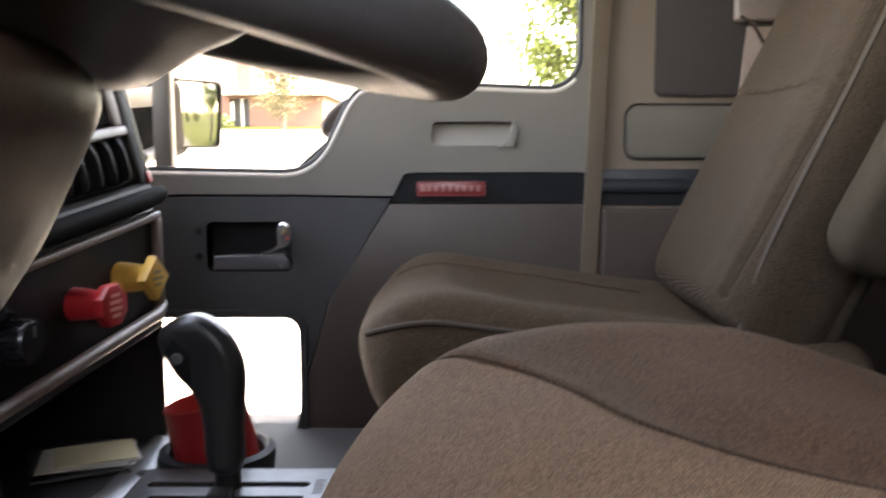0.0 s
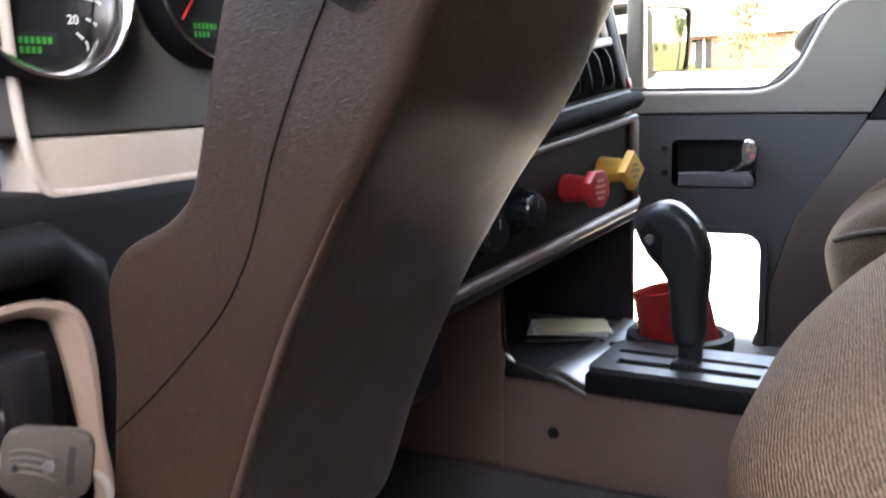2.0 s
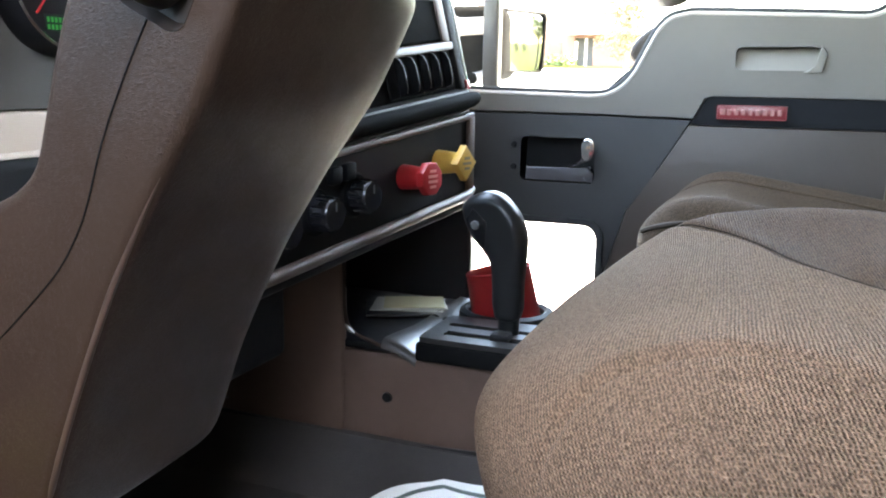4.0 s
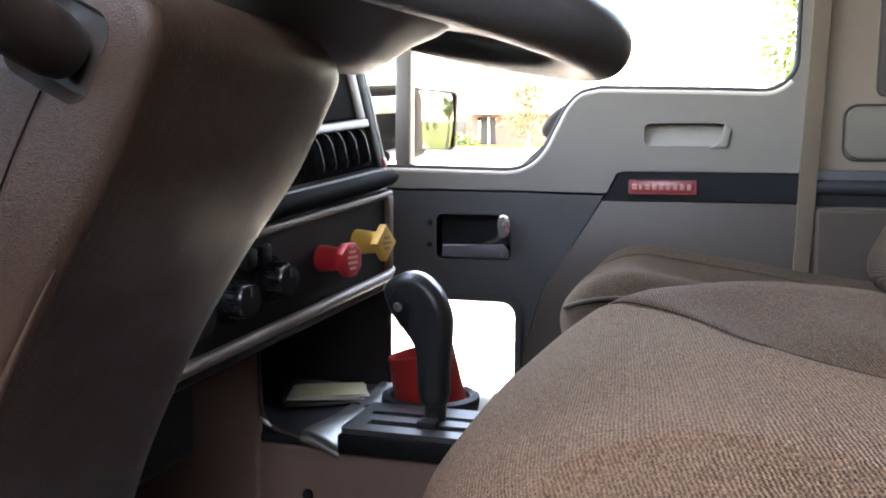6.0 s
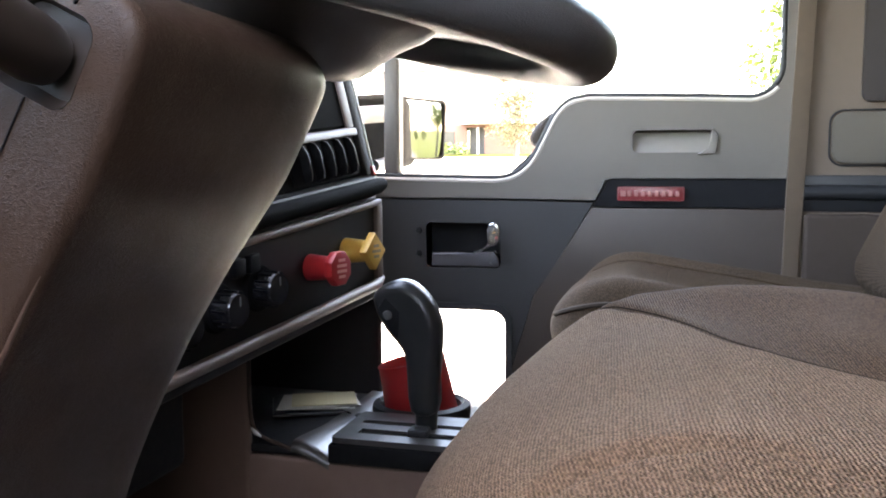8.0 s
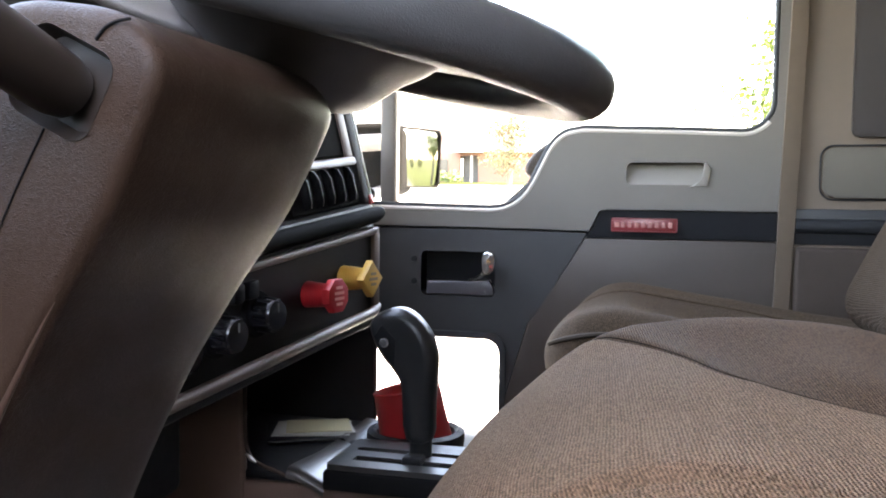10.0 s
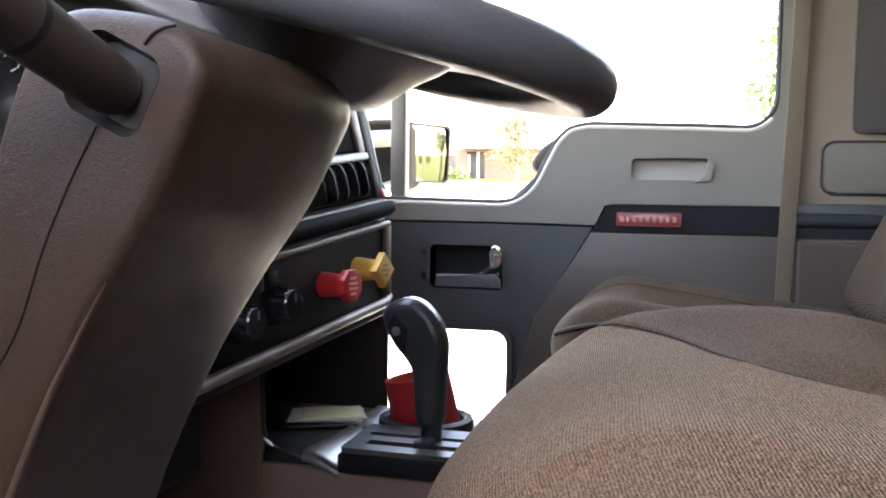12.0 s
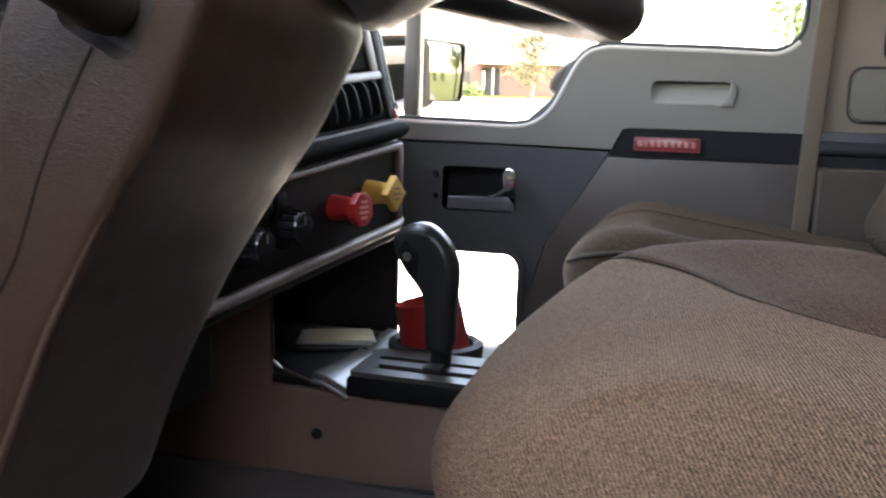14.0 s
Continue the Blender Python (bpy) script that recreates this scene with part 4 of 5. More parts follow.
part("lower_lip", move(tube([(-0.60, 0.004, 0.542), (0.03, 0.004, 0.542)], 0.006, 10), DASH), DARK, dash)
part("end_strip", box((0.028, -0.02, 0.700), (0.046, 0.004, 0.905), 0.004, 2, UPPER), RUBBER, dash, "black edge strip")
part("edge_bead", move(tube([(0.048, 0.002, 0.702), (0.048, 0.003, 0.80), (0.048, 0.003, 0.905)], 0.0022, 8), UPPER), EDGE_PALE, dash, "pale edge bead")
part("marker_light", box((0.040, 0.001, 0.699), (0.050, 0.006, 0.712), 0.002, 2, UPPER), RED, dash, "small red marker light")
part("upper_face", box((-0.10, -0.004, 0.768), (0.027, 0.0005, 0.895), 0.002, 1, UPPER), VENT, dash, "dark upper dash face")
part("side_bezel", box((0.006, 0.0, 0.766), (0.024, 0.004, 0.895), 0.002, 2, UPPER), SOFT_BROWN, dash, "pale brown bezel")
part("vent_ledge", box((-0.60, -0.004, 0.755), (0.027, 0.006, 0.766), 0.003, 2, UPPER), SOFT_BROWN, dash)
for s0 in (-0.135, -0.40):
    vent = part("air_vent", box((s0, -0.002, 0.704), (s0 + 0.15, 0.001, 0.756), 0.001, 1, UPPER), VENT, dash, "black slatted air vent")
    for i in range(5):
        s = s0 + 0.022 + i * 0.027
        edge = [(0.0, 0.757), (0.009, 0.752), (0.013, 0.743), (0.013, 0.719), (0.010, 0.711), (0.0, 0.707)]
        vane = part("vane", move(prism(edge, "x", s, s + 0.0024), UPPER), VENT, vent)
        part("vane_edge", move(tube([(s + 0.0026, a - 0.0002, b) for a, b in edge[:-1]], 0.0006, 6), UPPER), SILVER, vane)


def pull_knob(name, s, z, mat, ink, sides, radius, label):
    n = Vector((math.cos(A10), -math.sin(A10), 0))
    n = (n + Vector((0.02, -0.06, 0.02))).normalized()
    base = at_dash(s, 0.0, z)
    ob = thing(name, tuple(base), label, "knob")
    part("stem", lathe([(0, -0.002), (0.0165, -0.002), (0.0155, 0.012), (0.0135, 0.032), (0.015, 0.038), (0, 0.038)], facing(base, n), 24), mat, ob)
    turn = 0 if sides == 4 else math.pi / 8
    pts = [(radius * math.cos(turn + 2 * math.pi * i / sides), radius * math.sin(turn + 2 * math.pi * i / sides)) for i in range(sides)]
    m = facing(base, n)
    part("face", move(prism(pts, "z", 0.036, 0.048, 0.0025, 2), m), mat, ob)
    for i in range(4 if sides == 8 else 3):
        w = radius * (0.62, 0.9, 0.9, 0.6)[i] if sides == 8 else radius * (0.5, 0.8, 0.5)[i]
        yy = radius * (0.45 - 0.3 * i) if sides == 8 else radius * (0.28 - 0.28 * i)
        part("print", move(box((-w / 2, yy - 0.0017, 0.0478), (w / 2, yy + 0.0017, 0.0484), 0), m), ink, ob, smooth=False)
    return ob


pull_knob("trailer_air_knob", -0.128, 0.610, RED, RED_INK, 8, 0.0215, "red octagonal pull knob on the dashboard")
pull_knob("parking_brake_knob", -0.046, 0.614, YELLOW, KNOB_INK, 4, 0.0235, "yellow diamond pull knob on the dashboard")
for s, z in ((-0.37, 0.604), (-0.300, 0.605), (-0.232, 0.610)):
    base = at_dash(s, 0.002, z)
    n = Vector((math.cos(A10), -math.sin(A10), 0))
    kb = thing("climate_knob", tuple(base), "black rotary heater knob with white pointer", "knob", "heater knobs")
    part("collar", lathe([(0, 0), (0.026, 0), (0.026, 0.003), (0.024, 0.006), (0.020, 0.006), (0, 0.006)], facing(base, n), 32), VENT, kb)
    part("dial", lathe([(0, 0.007), (0.0195, 0.007), (0.0185, 0.026), (0.0165, 0.030), (0, 0.031)], facing(base, n), 24), GLOSSY, kb)
    for k in range(12):
        a = 2 * math.pi * k / 12
        part("ridge", move(box((-0.0012, 0.0182, 0.010), (0.0012, 0.0202, 0.0275), 0.0006, 1), facing(base, n) @ Matrix.Rotation(a, 4, "Z")), STRIP, kb)
    part("pointer", move(box((-0.0008, 0.004, 0.0305), (0.0008, 0.0135, 0.0316), 0), facing(base, n)), SILVER, kb, smooth=False)
for s, z in ((-0.245, 0.640), (-0.270, 0.64)):
    part("toggle", box((s - 0.009, 0.001, z - 0.010), (s + 0.009, 0.012, z + 0.010), 0.003, 2, DASH), STRIP, dash)

# ---- driver's side of the dashboard ----
cluster = thing("instrument_cluster", (-0.45, 0.4, 0.66), "grey instrument panel with chrome-ringed gauges", "instrument panel")
part("face", box((-0.47, 0.12, 0.6885), (-0.44, 0.62, 0.92), 0.003), PANEL, cluster)
part("strip", box((-0.47, 0.215, 0.652), (-0.435, 0.62, 0.6870), 0.003), BEIGE, cluster, "pale beige lower strip")
part("frame_bar", tube(smoothed([(-0.432, 0.204, 0.90), (-0.432, 0.205, 0.75), (-0.432, 0.208, 0.69), (-0.432, 0.217, 0.662), (-0.432, 0.237, 0.6545), (-0.432, 0.35, 0.6555), (-0.432, 0.62, 0.657)], 6), 0.0034, 10), BEIGE, cluster)
for gy, gz, gr, turn, number in ((0.224, 0.770, 0.053, None, "20"), (0.357, 0.784, 0.056, -38, "")):
    gm = facing((-0.44, gy, gz), (1, -0.08, 0.05))
    g = part("gauge", lathe([(0, 0.002), (gr * 0.85, 0.002), (gr, 0), (0, 0)], gm, 48), BLACK, cluster, "black dial with pale marks")
    part("bezel", lathe([(gr * 0.80, 0.003), (gr * 0.83, 0.014), (gr * 0.88, 0.023), (gr * 0.94, 0.0275), (gr * 0.975, 0.0265)], gm, 64), CHROME, g, "chrome bezel ring")
    part("bezel_rim", lathe([(gr * 0.975, 0.0264), (gr * 0.99, 0.022), (gr, 0.0)], gm, 64), STRIP, g, "black outer ring")
    if turn:
        part("needle", move(box((-0.0009, -0.006, 0.004), (0.0009, 0.031, 0.0055), 0.0004), gm @ Matrix.Rotation(radians(turn + 180), 4, "Z")), RED, g)
        part("needle_cap", move(lathe([(0, 0.009), (0.005, 0.008), (0.006, 0.002)], Matrix.Identity(4), 20), gm), BLACK, g)
    screen = part("display", move(box((-0.011, -0.0365, 0.002), (0.015, -0.024, 0.0028), 0.0003), gm), BLACK, g)
    for row, count in ((0, 6), (1, 4)):
        for k in range(count):
            part("segment", move(box((-0.009 + 0.0036 * k, -0.0300 - 0.0055 * row, 0.0028), (-0.0068 + 0.0036 * k, -0.0262 - 0.0055 * row, 0.0032), 0), gm), GREEN, screen, "green lit display", smooth=False)
    for i in range(16):
        a = radians(-130 + 260 * i / 15)
        part("tick", move(box((-0.0005, gr * (0.72 if i % 2 else 0.68), 0.0024), (0.0005, gr * 0.78, 0.0030), 0), gm @ Matrix.Rotation(a, 4, "Z")), MARKING, g, smooth=False)
    if number:
        part("numeral", text_mesh(number, 0.0075, gm @ Matrix.Translation((0.026, -0.016, 0.0032))), MARKING, g, smooth=False)

low = thing("driver_lower_dash", (-0.45, 0.1, 0.42), "black lower dash with a switch panel", "dashboard")
part("fascia", box((-0.50, -0.02, 0.40), (-0.425, 0.66, 0.6575), 0.012, 3), STRIP, low)
part("knee_roll", tube([(-0.415, -0.02, 0.622), (-0.412, 0.20, 0.628), (-0.42, 0.225, 0.61), (-0.425, 0.235, 0.57), (-0.43, 0.24, 0.42)], 0.016, 12), STRIP, low, "rounded black panel edge")
part("switch_bezel", tube(smoothed([(-0.408, -0.02, 0.590), (-0.408, 0.15, 0.600), (-0.408, 0.192, 0.597), (-0.408, 0.207, 0.580), (-0.408, 0.213, 0.52), (-0.408, 0.215, 0.475), (-0.408, 0.178, 0.464), (-0.408, -0.02, 0.436)], 5), [0.0056 + 0.0042 * math.exp(-((i - 15) / 4.5) ** 2) for i in range(36)], 8, flat=0.6), BEZEL_PALE, low, "pale bezel round the switches")
part("switch_panel", box((-0.425, -0.02, 0.44), (-0.417, 0.205, 0.60), 0.002), BLACK, low)
for y in (0.07, 0.12, 0.17):
    part("rocker_switch", box((-0.420, y - 0.016, 0.530), (-0.398, y + 0.016, 0.578), 0.005, 2), GLOSSY, low, "black rocker switch")
part("ignition", lathe([(0, 0.016), (0.012, 0.016), (0.018, 0.010), (0.019, 0)], facing((-0.417, 0.138, 0.532), (1, 0, 0)), 24), STEEL, low, "worn metal ignition lock")
key = thing("ignition_key", (-0.38, 0.12, 0.48), "grey-brown plastic key in the ignition lock", "key")
key_m = Matrix.Translation((-0.362, 0.150, 0.538)) @ Matrix.Rotation(radians(42), 4, "Z") @ Matrix.Rotation(radians(10), 4, "Y") @ Matrix.Scale(0.90, 4)
key_head = part("head", move(prism(rounded(-0.021, -0.022, 0.025, 0.016, 0.009), "y", -0.0040, 0.0040, 0.0022, 3), key_m), KEY_GREY, key, "worn grey-brown key head")
part("slot", move(prism(rounded(0.0125, -0.014, 0.0165, 0.008, 0.0018), "y", -0.0043, -0.0036), key_m), INK, key_head)
for i in range(4):
    part("grip_rib", move(tube(smoothed([(-0.0165, -0.0041, 0.0035 - 0.0042 * i), (-0.009, -0.0044, 0.0050 - 0.0042 * i), (0.0, -0.0044, 0.0035 - 0.0042 * i), (0.007, -0.0041, 0.0005 - 0.0042 * i)], 4), 0.0007, 6), key_m), KEY_GREY, key_head)
part("emblem", move(lathe([(0, 0.0012), (0.0030, 0.0010), (0.0038, 0)], facing((0.0035, -0.0040, -0.004), (0, -1, 0)), 16), key_m), SILVER, key_head, "worn round emblem")
part("blade", box((-0.405, 0.138, 0.532), (-0.368, 0.142, 0.538), 0.001), STEEL, key)
ring_pts = [(-0.352 + 0.008 * math.cos(2 * math.pi * i / 24), 0.163 + 0.008 * math.cos(2 * math.pi * i / 24), 0.513 + 0.014 * math.sin(2 * math.pi * i / 24)) for i in range(24)]
part("ring", tube(ring_pts, 0.0019, 8, closed=True, flat=0.45), BAND, key, "pale flat key ring")
tag = thing("key_tag", (-0.353, 0.168, 0.40), "bright yellow key tag with handwriting in a clear sleeve", "key tag")
tag_m = Matrix.Translation((-0.356, 0.163, 0.457)) @ Matrix.Rotation(radians(50), 4, "Z") @ Matrix.Scale(0.94, 4) @ Matrix.Rotation(radians(3), 4, "Y")
part("plate", move(prism(rounded(-0.0185, -0.046, 0.0185, 0.044, 0.002), "y", -0.0008, 0.0008), tag_m), TAG, tag)
for z0, z1 in ((0.0445, 0.0510), (-0.0530, -0.0465)):
    part("sleeve_end", move(box((-0.0188, -0.0010, z0), (0.0190, 0.0010, z1), 0.0005), tag_m), SLEEVE, tag, "clear plastic end of the sleeve")
for x, z in ((0.0, 0.038), (0.002, -0.040)):
    part("hole", move(lathe([(0, 0.0015), (0.0021, 0.0015), (0.0021, -0.0015), (0, -0.0015)], facing((x, 0, z), (0, 1, 0)), 12), tag_m), INK, tag)
rng = random.Random(4)
for i in range(17):
    z = 0.024 - 0.0032 * i
    x = -0.003 + 0.0006 * (i - 8) + rng.uniform(-0.002, 0.002)
    w = rng.uniform(0.0040, 0.009) if i < 3 else rng.uniform(0.0015, 0.0042)
    at = tag_m @ Matrix.Translation((x, 0, z)) @ Matrix.Rotation(rng.uniform(0.0, 0.9) * (1 if i % 3 else -1), 4, "Y")
    part("scribble", move(box((-w, -0.0012, -0.0006), (w, -0.0007, 0.0006), 0), at), INK, tag, smooth=False)

# ---- passenger side of the dashboard ----
solo("glove_box_dash", box((-0.95, 0.98, 0.45), (-0.66, 1.60, 0.84), 0.03, 3), DARK, "dark dashboard ahead of the passenger", "dashboard")

# ---- centre console ----
con = thing("centre_console", (-0.3, 0.9, FLOOR), "brown plastic console below the dashboard", "console")
part("side", prism([(-0.60, 0.785), (-0.05, 0.785), (-0.05, 0.922), (-0.335, 0.922), (-0.335, 1.02), (-0.60, 1.02)], "z", FLOOR - 0.02, 0.3735, 0.006, 3), CONSOLE, con)
part("upright", box((-0.62, 0.782, FLOOR), (-0.420, 0.796, 0.548), 0.006, 3), CONSOLE, con, "brown upright below the dash")
part("upright_lip", tube(smoothed([(-0.422, 0.787, 0.520), (-0.420, 0.786, 0.47), (-0.419, 0.786, 0.425), (-0.414, 0.786, 0.404), (-0.403, 0.787, 0.394), (-0.380, 0.788, 0.386), (-0.352, 0.789, 0.378)], 6), 0.0026, 12), LOW_WALL, con, "smooth rolled rim of the tray")
# Steel sliver added for the highlight on the rolled rim's corner.
part("upright_glint", move(tube([(-0.008, 0, 0), (0.0, 0, -0.001), (0.008, 0, 0.0)], [0.001, 0.003, 0.001], 10), Matrix.Translation((-0.410, 0.7822, 0.4010)) @ Matrix.Rotation(radians(38), 4, "Y")), STEEL, con, "bright metal sliver for the rim corner's highlight")
part("upright_back", box((-0.62, 0.797, FLOOR), (-0.600, 1.045, 0.548), 0.004), DARK, con)
part("tray", box((-0.60, 0.788, 0.374), (-0.335, 1.045, 0.385), 0.003), BLACK, con, "dark storage tray")
part("tray_back", box((-0.85, 1.045, FLOOR), (-0.347, 1.065, 0.58), 0.006), DARK, con, "dark panel closing the tray")


def shoulder(lift):
    """The smooth shoulder between the tray and the shift plate, rolling down at its front edge."""
    def fn(u, v):
        y = 0.7785 + 0.25 * v ** 1.8
        back = min(1.0, max(0.0, (y - 0.785) / 0.085))
        x0 = -0.364 + 0.012 * (back * back * (3 - 2 * back))
        x = x0 + (-0.3165 - x0) * u
        ahead = max(0.0, min(1.0, (0.90 - y) / 0.11))
        top = 0.394 - (0.006 + 0.012 * ahead) * u ** 1.6
        d = min(1.0, (y - 0.7785) / 0.012)
        return Vector((x, y, top - 0.012 * (1 - math.sqrt(max(0.0, 1 - (1 - d) ** 2))) - lift))
    return sheet(fn, 22, 40)


part("shoulder", shoulder(0.0), SATIN, con, "worn shiny console shoulder")
part("top_deck", box((-0.345, 0.90, 0.372), (-0.05, 0.928, 0.392), 0.008, 3), DARK, con)
for x, z in ((-0.358, 0.316), (-0.452, 0.318)):
    part("screw_hole", lathe([(0, 0.0015), (0.0045, 0.0015), (0.0062, 0.0022), (0.0072, 0), (0, 0)], facing((x, 0.785, z), (0, -1, 0)), 16), BLACK, con)
part("mat_edge", tube(smoothed([(-0.62, 0.775, 0.262), (-0.40, 0.778, 0.256), (-0.15, 0.782, 0.266), (-0.05, 0.784, 0.27)], 5), 0.004, 6), DARK, con)
part("tunnel_skirt", prism([(0.71, FLOOR), (0.745, FLOOR + 0.022), (0.772, 0.262), (0.79, 0.262), (0.79, FLOOR)], "x", -0.64, -0.05), CARPET, con, "dark carpet skirt")
holder = part("cup_holder", lathe([(0, -0.075), (0.058, -0.075), (0.067, -0.004), (0.066, 0.005), (0.058, 0.008), (0.0535, 0.004), (0.0515, -0.045), (0, -0.045)], Matrix.Translation((-0.262, 0.975, 0.392)), 40), DARK, con, "dark cup holder ring")

shifter = thing("gear_shifter", (-0.215, 0.84, 0.38), "black shift lever on a dark slotted plate", "gear lever")
part("base", box((-0.318, 0.778, 0.372), (-0.108, 0.902, 0.3955), 0.004, 2), VENT, shifter)
part("plate", holed(rounded(-0.316, 0.784, -0.112, 0.898, 0.006), [rounded(-0.302, 0.848, -0.136, 0.862, 0.0068), rounded(-0.292, 0.808, -0.138, 0.826, 0.002)], "z", 0.3952, 0.402), PLATE, shifter, "dark satin slotted plate", smooth=False)
part("label_strip", box((-0.292, 0.808, 0.3945), (-0.138, 0.826, 0.3985), 0), VENT, shifter, smooth=False)
for i in range(5):
    part("gear_mark", box((-0.131, 0.832 + 0.008 * i, 0.4018), (-0.121, 0.836 + 0.008 * i, 0.4024), 0), INK, shifter, smooth=False)
part("shaft", tube(smoothed([(-0.219, 0.850, 0.385), (-0.218, 0.847, 0.43), (-0.218, 0.845, 0.46)], 5), [0.0135] * 5 + [0.0155] * 6, 16), GRIP, shifter)
head = [(-0.2345, 0.424), (-0.2405, 0.484), (-0.251, 0.505), (-0.265, 0.521), (-0.277, 0.543), (-0.2805, 0.561), (-0.270, 0.574), (-0.248, 0.582), (-0.228, 0.577), (-0.210, 0.560), (-0.199, 0.537), (-0.1965, 0.515), (-0.200, 0.470), (-0.203, 0.424)]
head = [(v.x, v.y) for v in smoothed([(a, b, 0) for a, b in head], 3, closed=True)]
part("grip", pillow(head, 0.826, 0.864, 0.0155), GRIP, shifter, "smooth black grip")
part("button_plate", prism([(-0.2715, 0.548), (-0.262, 0.562), (-0.244, 0.545), (-0.246, 0.512), (-0.256, 0.522)], "y", 0.8252, 0.830, 0.0012), BLACK, shifter)
part("button", lathe([(0, 0.0035), (0.0045, 0.003), (0.006, 0)], facing((-0.259, 0.8256, 0.541), (-0.1, -1, 0)), 14), SILVER, shifter)
part("selector_tab", box((-0.232, 0.812, 0.398), (-0.208, 0.835, 0.409), 0.003), DARK, shifter)

cup = thing("red_tumbler", (-0.265, 0.975, 0.385), "dull red plastic tumbler leaning in the cup holder", "cup")
cm = Matrix.Translation((-0.257, 0.975, 0.364)) @ Matrix.Rotation(radians(-12), 4, "Y")
part("cup_wall", lathe([(0, 0.0), (0.047, 0.0), (0.049, 0.006), (0.0455, 0.088), (0.0465, 0.092), (0.0450, 0.094), (0.0435, 0.088), (0.046, 0.008), (0, 0.006)], cm, 40), CUP_RED, cup)

# ---- ribbed rubber mat ----
mat_thing = thing("rubber_floor_mat", (-0.25, 0.55, FLOOR), "dark ribbed rubber floor mat", "floor mat")
part("base", box((-0.46, 0.16, FLOOR), (-0.02, 0.70, FLOOR + 0.0012), 0), RUBBER, mat_thing, smooth=False)
for i in range(70):
    x = -0.45 + 0.006 * i
    part("rib", prism([(x - 0.0018, FLOOR + 0.0012), (x - 0.0009, FLOOR + 0.0028), (x + 0.0009, FLOOR + 0.0028), (x + 0.0018, FLOOR + 0.0012)], "y", 0.17, 0.69), RIB, mat_thing, smooth=False)

# ---- papers ----
stack = thing("paper_stack", (-0.41, 0.955, 0.386), "small stack of papers with a yellow note", "papers")
for i, (ang, mat, w, d) in enumerate(((2, BLACK, 0.058, 0.050), (-5, LEAF_PAPER, 0.052, 0.044), (3, LEAF_PAPER, 0.050, 0.044), (0, NOTE, 0.044, 0.041))):
    z = 0.386 + (0.0 if i == 0 else 0.0045 + 0.0014 * i)
    m = Matrix.Translation((-0.409 + 0.003 * i, 0.955 + 0.003 * i, z)) @ Matrix.Rotation(radians(ang + 24), 4, "Z") @ Matrix.Rotation(radians(-1 - i * 0.6), 4, "X")
    part("booklet" if i == 0 else "sheet", move(box((-w, -d, 0), (w, d, 0.0045 if i == 0 else 0.0009), 0.0004 if i else 0.003), m), mat, stack, smooth=False)


def floor_paper(name, corners, label, words, ink_frame, bow):
    """A printed paper on the floor, lightly buckled."""
    ob = thing(name, (*corners[0], FLOOR), label, "paper")
    p = [Vector((*c, 0)) for c in corners]

    def on(u, v, lift=0.0):
        q = (p[0] * (1 - u) + p[1] * u) * (1 - v) + (p[3] * (1 - u) + p[2] * u) * v
        q = q + Vector((-0.03, 0.022, 0)) * math.sin(math.pi * v) * (1 - u) * bow
        return Vector((q.x, q.y, FLOOR + 0.0045 + lift + 0.003 * math.sin(3 * u + 2 * v) ** 2 + 0.007 * max(0, 0.22 - u) ** 1.2 / 0.22 + 0.63 * max(0, q.y - 0.706) + 0.86 * max(0, q.y - 0.741)))
    part("paper", merge(sheet(lambda u, v: on(u, v), 24, 24), sheet(lambda u, v: on(u, v, -0.0008), 24, 24)), PAPER, ob)
    a, b = ink_frame
    border = [(a, a), (1 - a, a), (1 - a, 1 - a), (a, 1 - a), (a, a)]
    for (u0, v0), (u1, v1) in zip(border, border[1:]):
        part("border", tube([on(u0 + (u1 - u0) * i / 16, v0 + (v1 - v0) * i / 16, 0.0005) for i in range(17)], b, 6, flat=0.25), PAPER_INK, ob)
    if words:
        along = Vector((-0.34, 0.94, 0.0)).normalized()
        spot = on(0.165, 0.46, 0.010)
        m = Matrix((along, Vector((0, 0, 1)).cross(along), Vector((0, 0, 1)))).transposed().to_4x4()
        m.translation = spot
        part("lettering", text_mesh(words, 0.03, m), PAPER_INK, ob, smooth=False)
    for i in range(5):
        v = 0.25
        part("print_line", tube([on(0.40 + 0.075 * i, v + 0.5 * j / 8, 0.0006) for j in range(9)], 0.0014, 6, flat=0.3), PAPER_INK, ob)
    return ob


floor_paper("paper_floor_mat", ((-0.366, 0.632), (-0.10, 0.575), (-0.06, 0.762), (-0.262, 0.745)), "white printed paper mat on the dark floor", "THANK", (0.09, 0.0025), 1.0)
floor_paper("printed_leaflet", ((-0.464, 0.537), (-0.231, 0.445), (-0.171, 0.255), (-0.404, 0.347)), "pale bordered leaflet lying on the dark floor", "", (0.14, 0.004), 0.0)

# ---- outside: mirrors ----
mirror = thing("door_mirror", (-0.56, 1.95, 0.72), "dark truck door mirror with convex glass", "mirror")
MN = Vector((1.177, -0.609, -0.03)).normalized()
m = facing((-0.548, 1.95, 0.811), MN)
part("convex_glass", move(sheet(lambda u, v: Vector(((u - 0.5) * 0.156 * (0.93 + 0.07 * v), (v - 0.5) * 0.142, 0.004 - (((u - 0.5) * 0.156) ** 2 + ((v - 0.5) * 0.142) ** 2) / 1.6)), 24, 24), m), MIRROR, mirror, "convex mirror glass")
outer = [(a * (0.93 + 0.07 * (b + 0.08) / 0.16), b) for a, b in rounded(-0.0815, -0.0745, 0.0815, 0.0745, 0.016)]
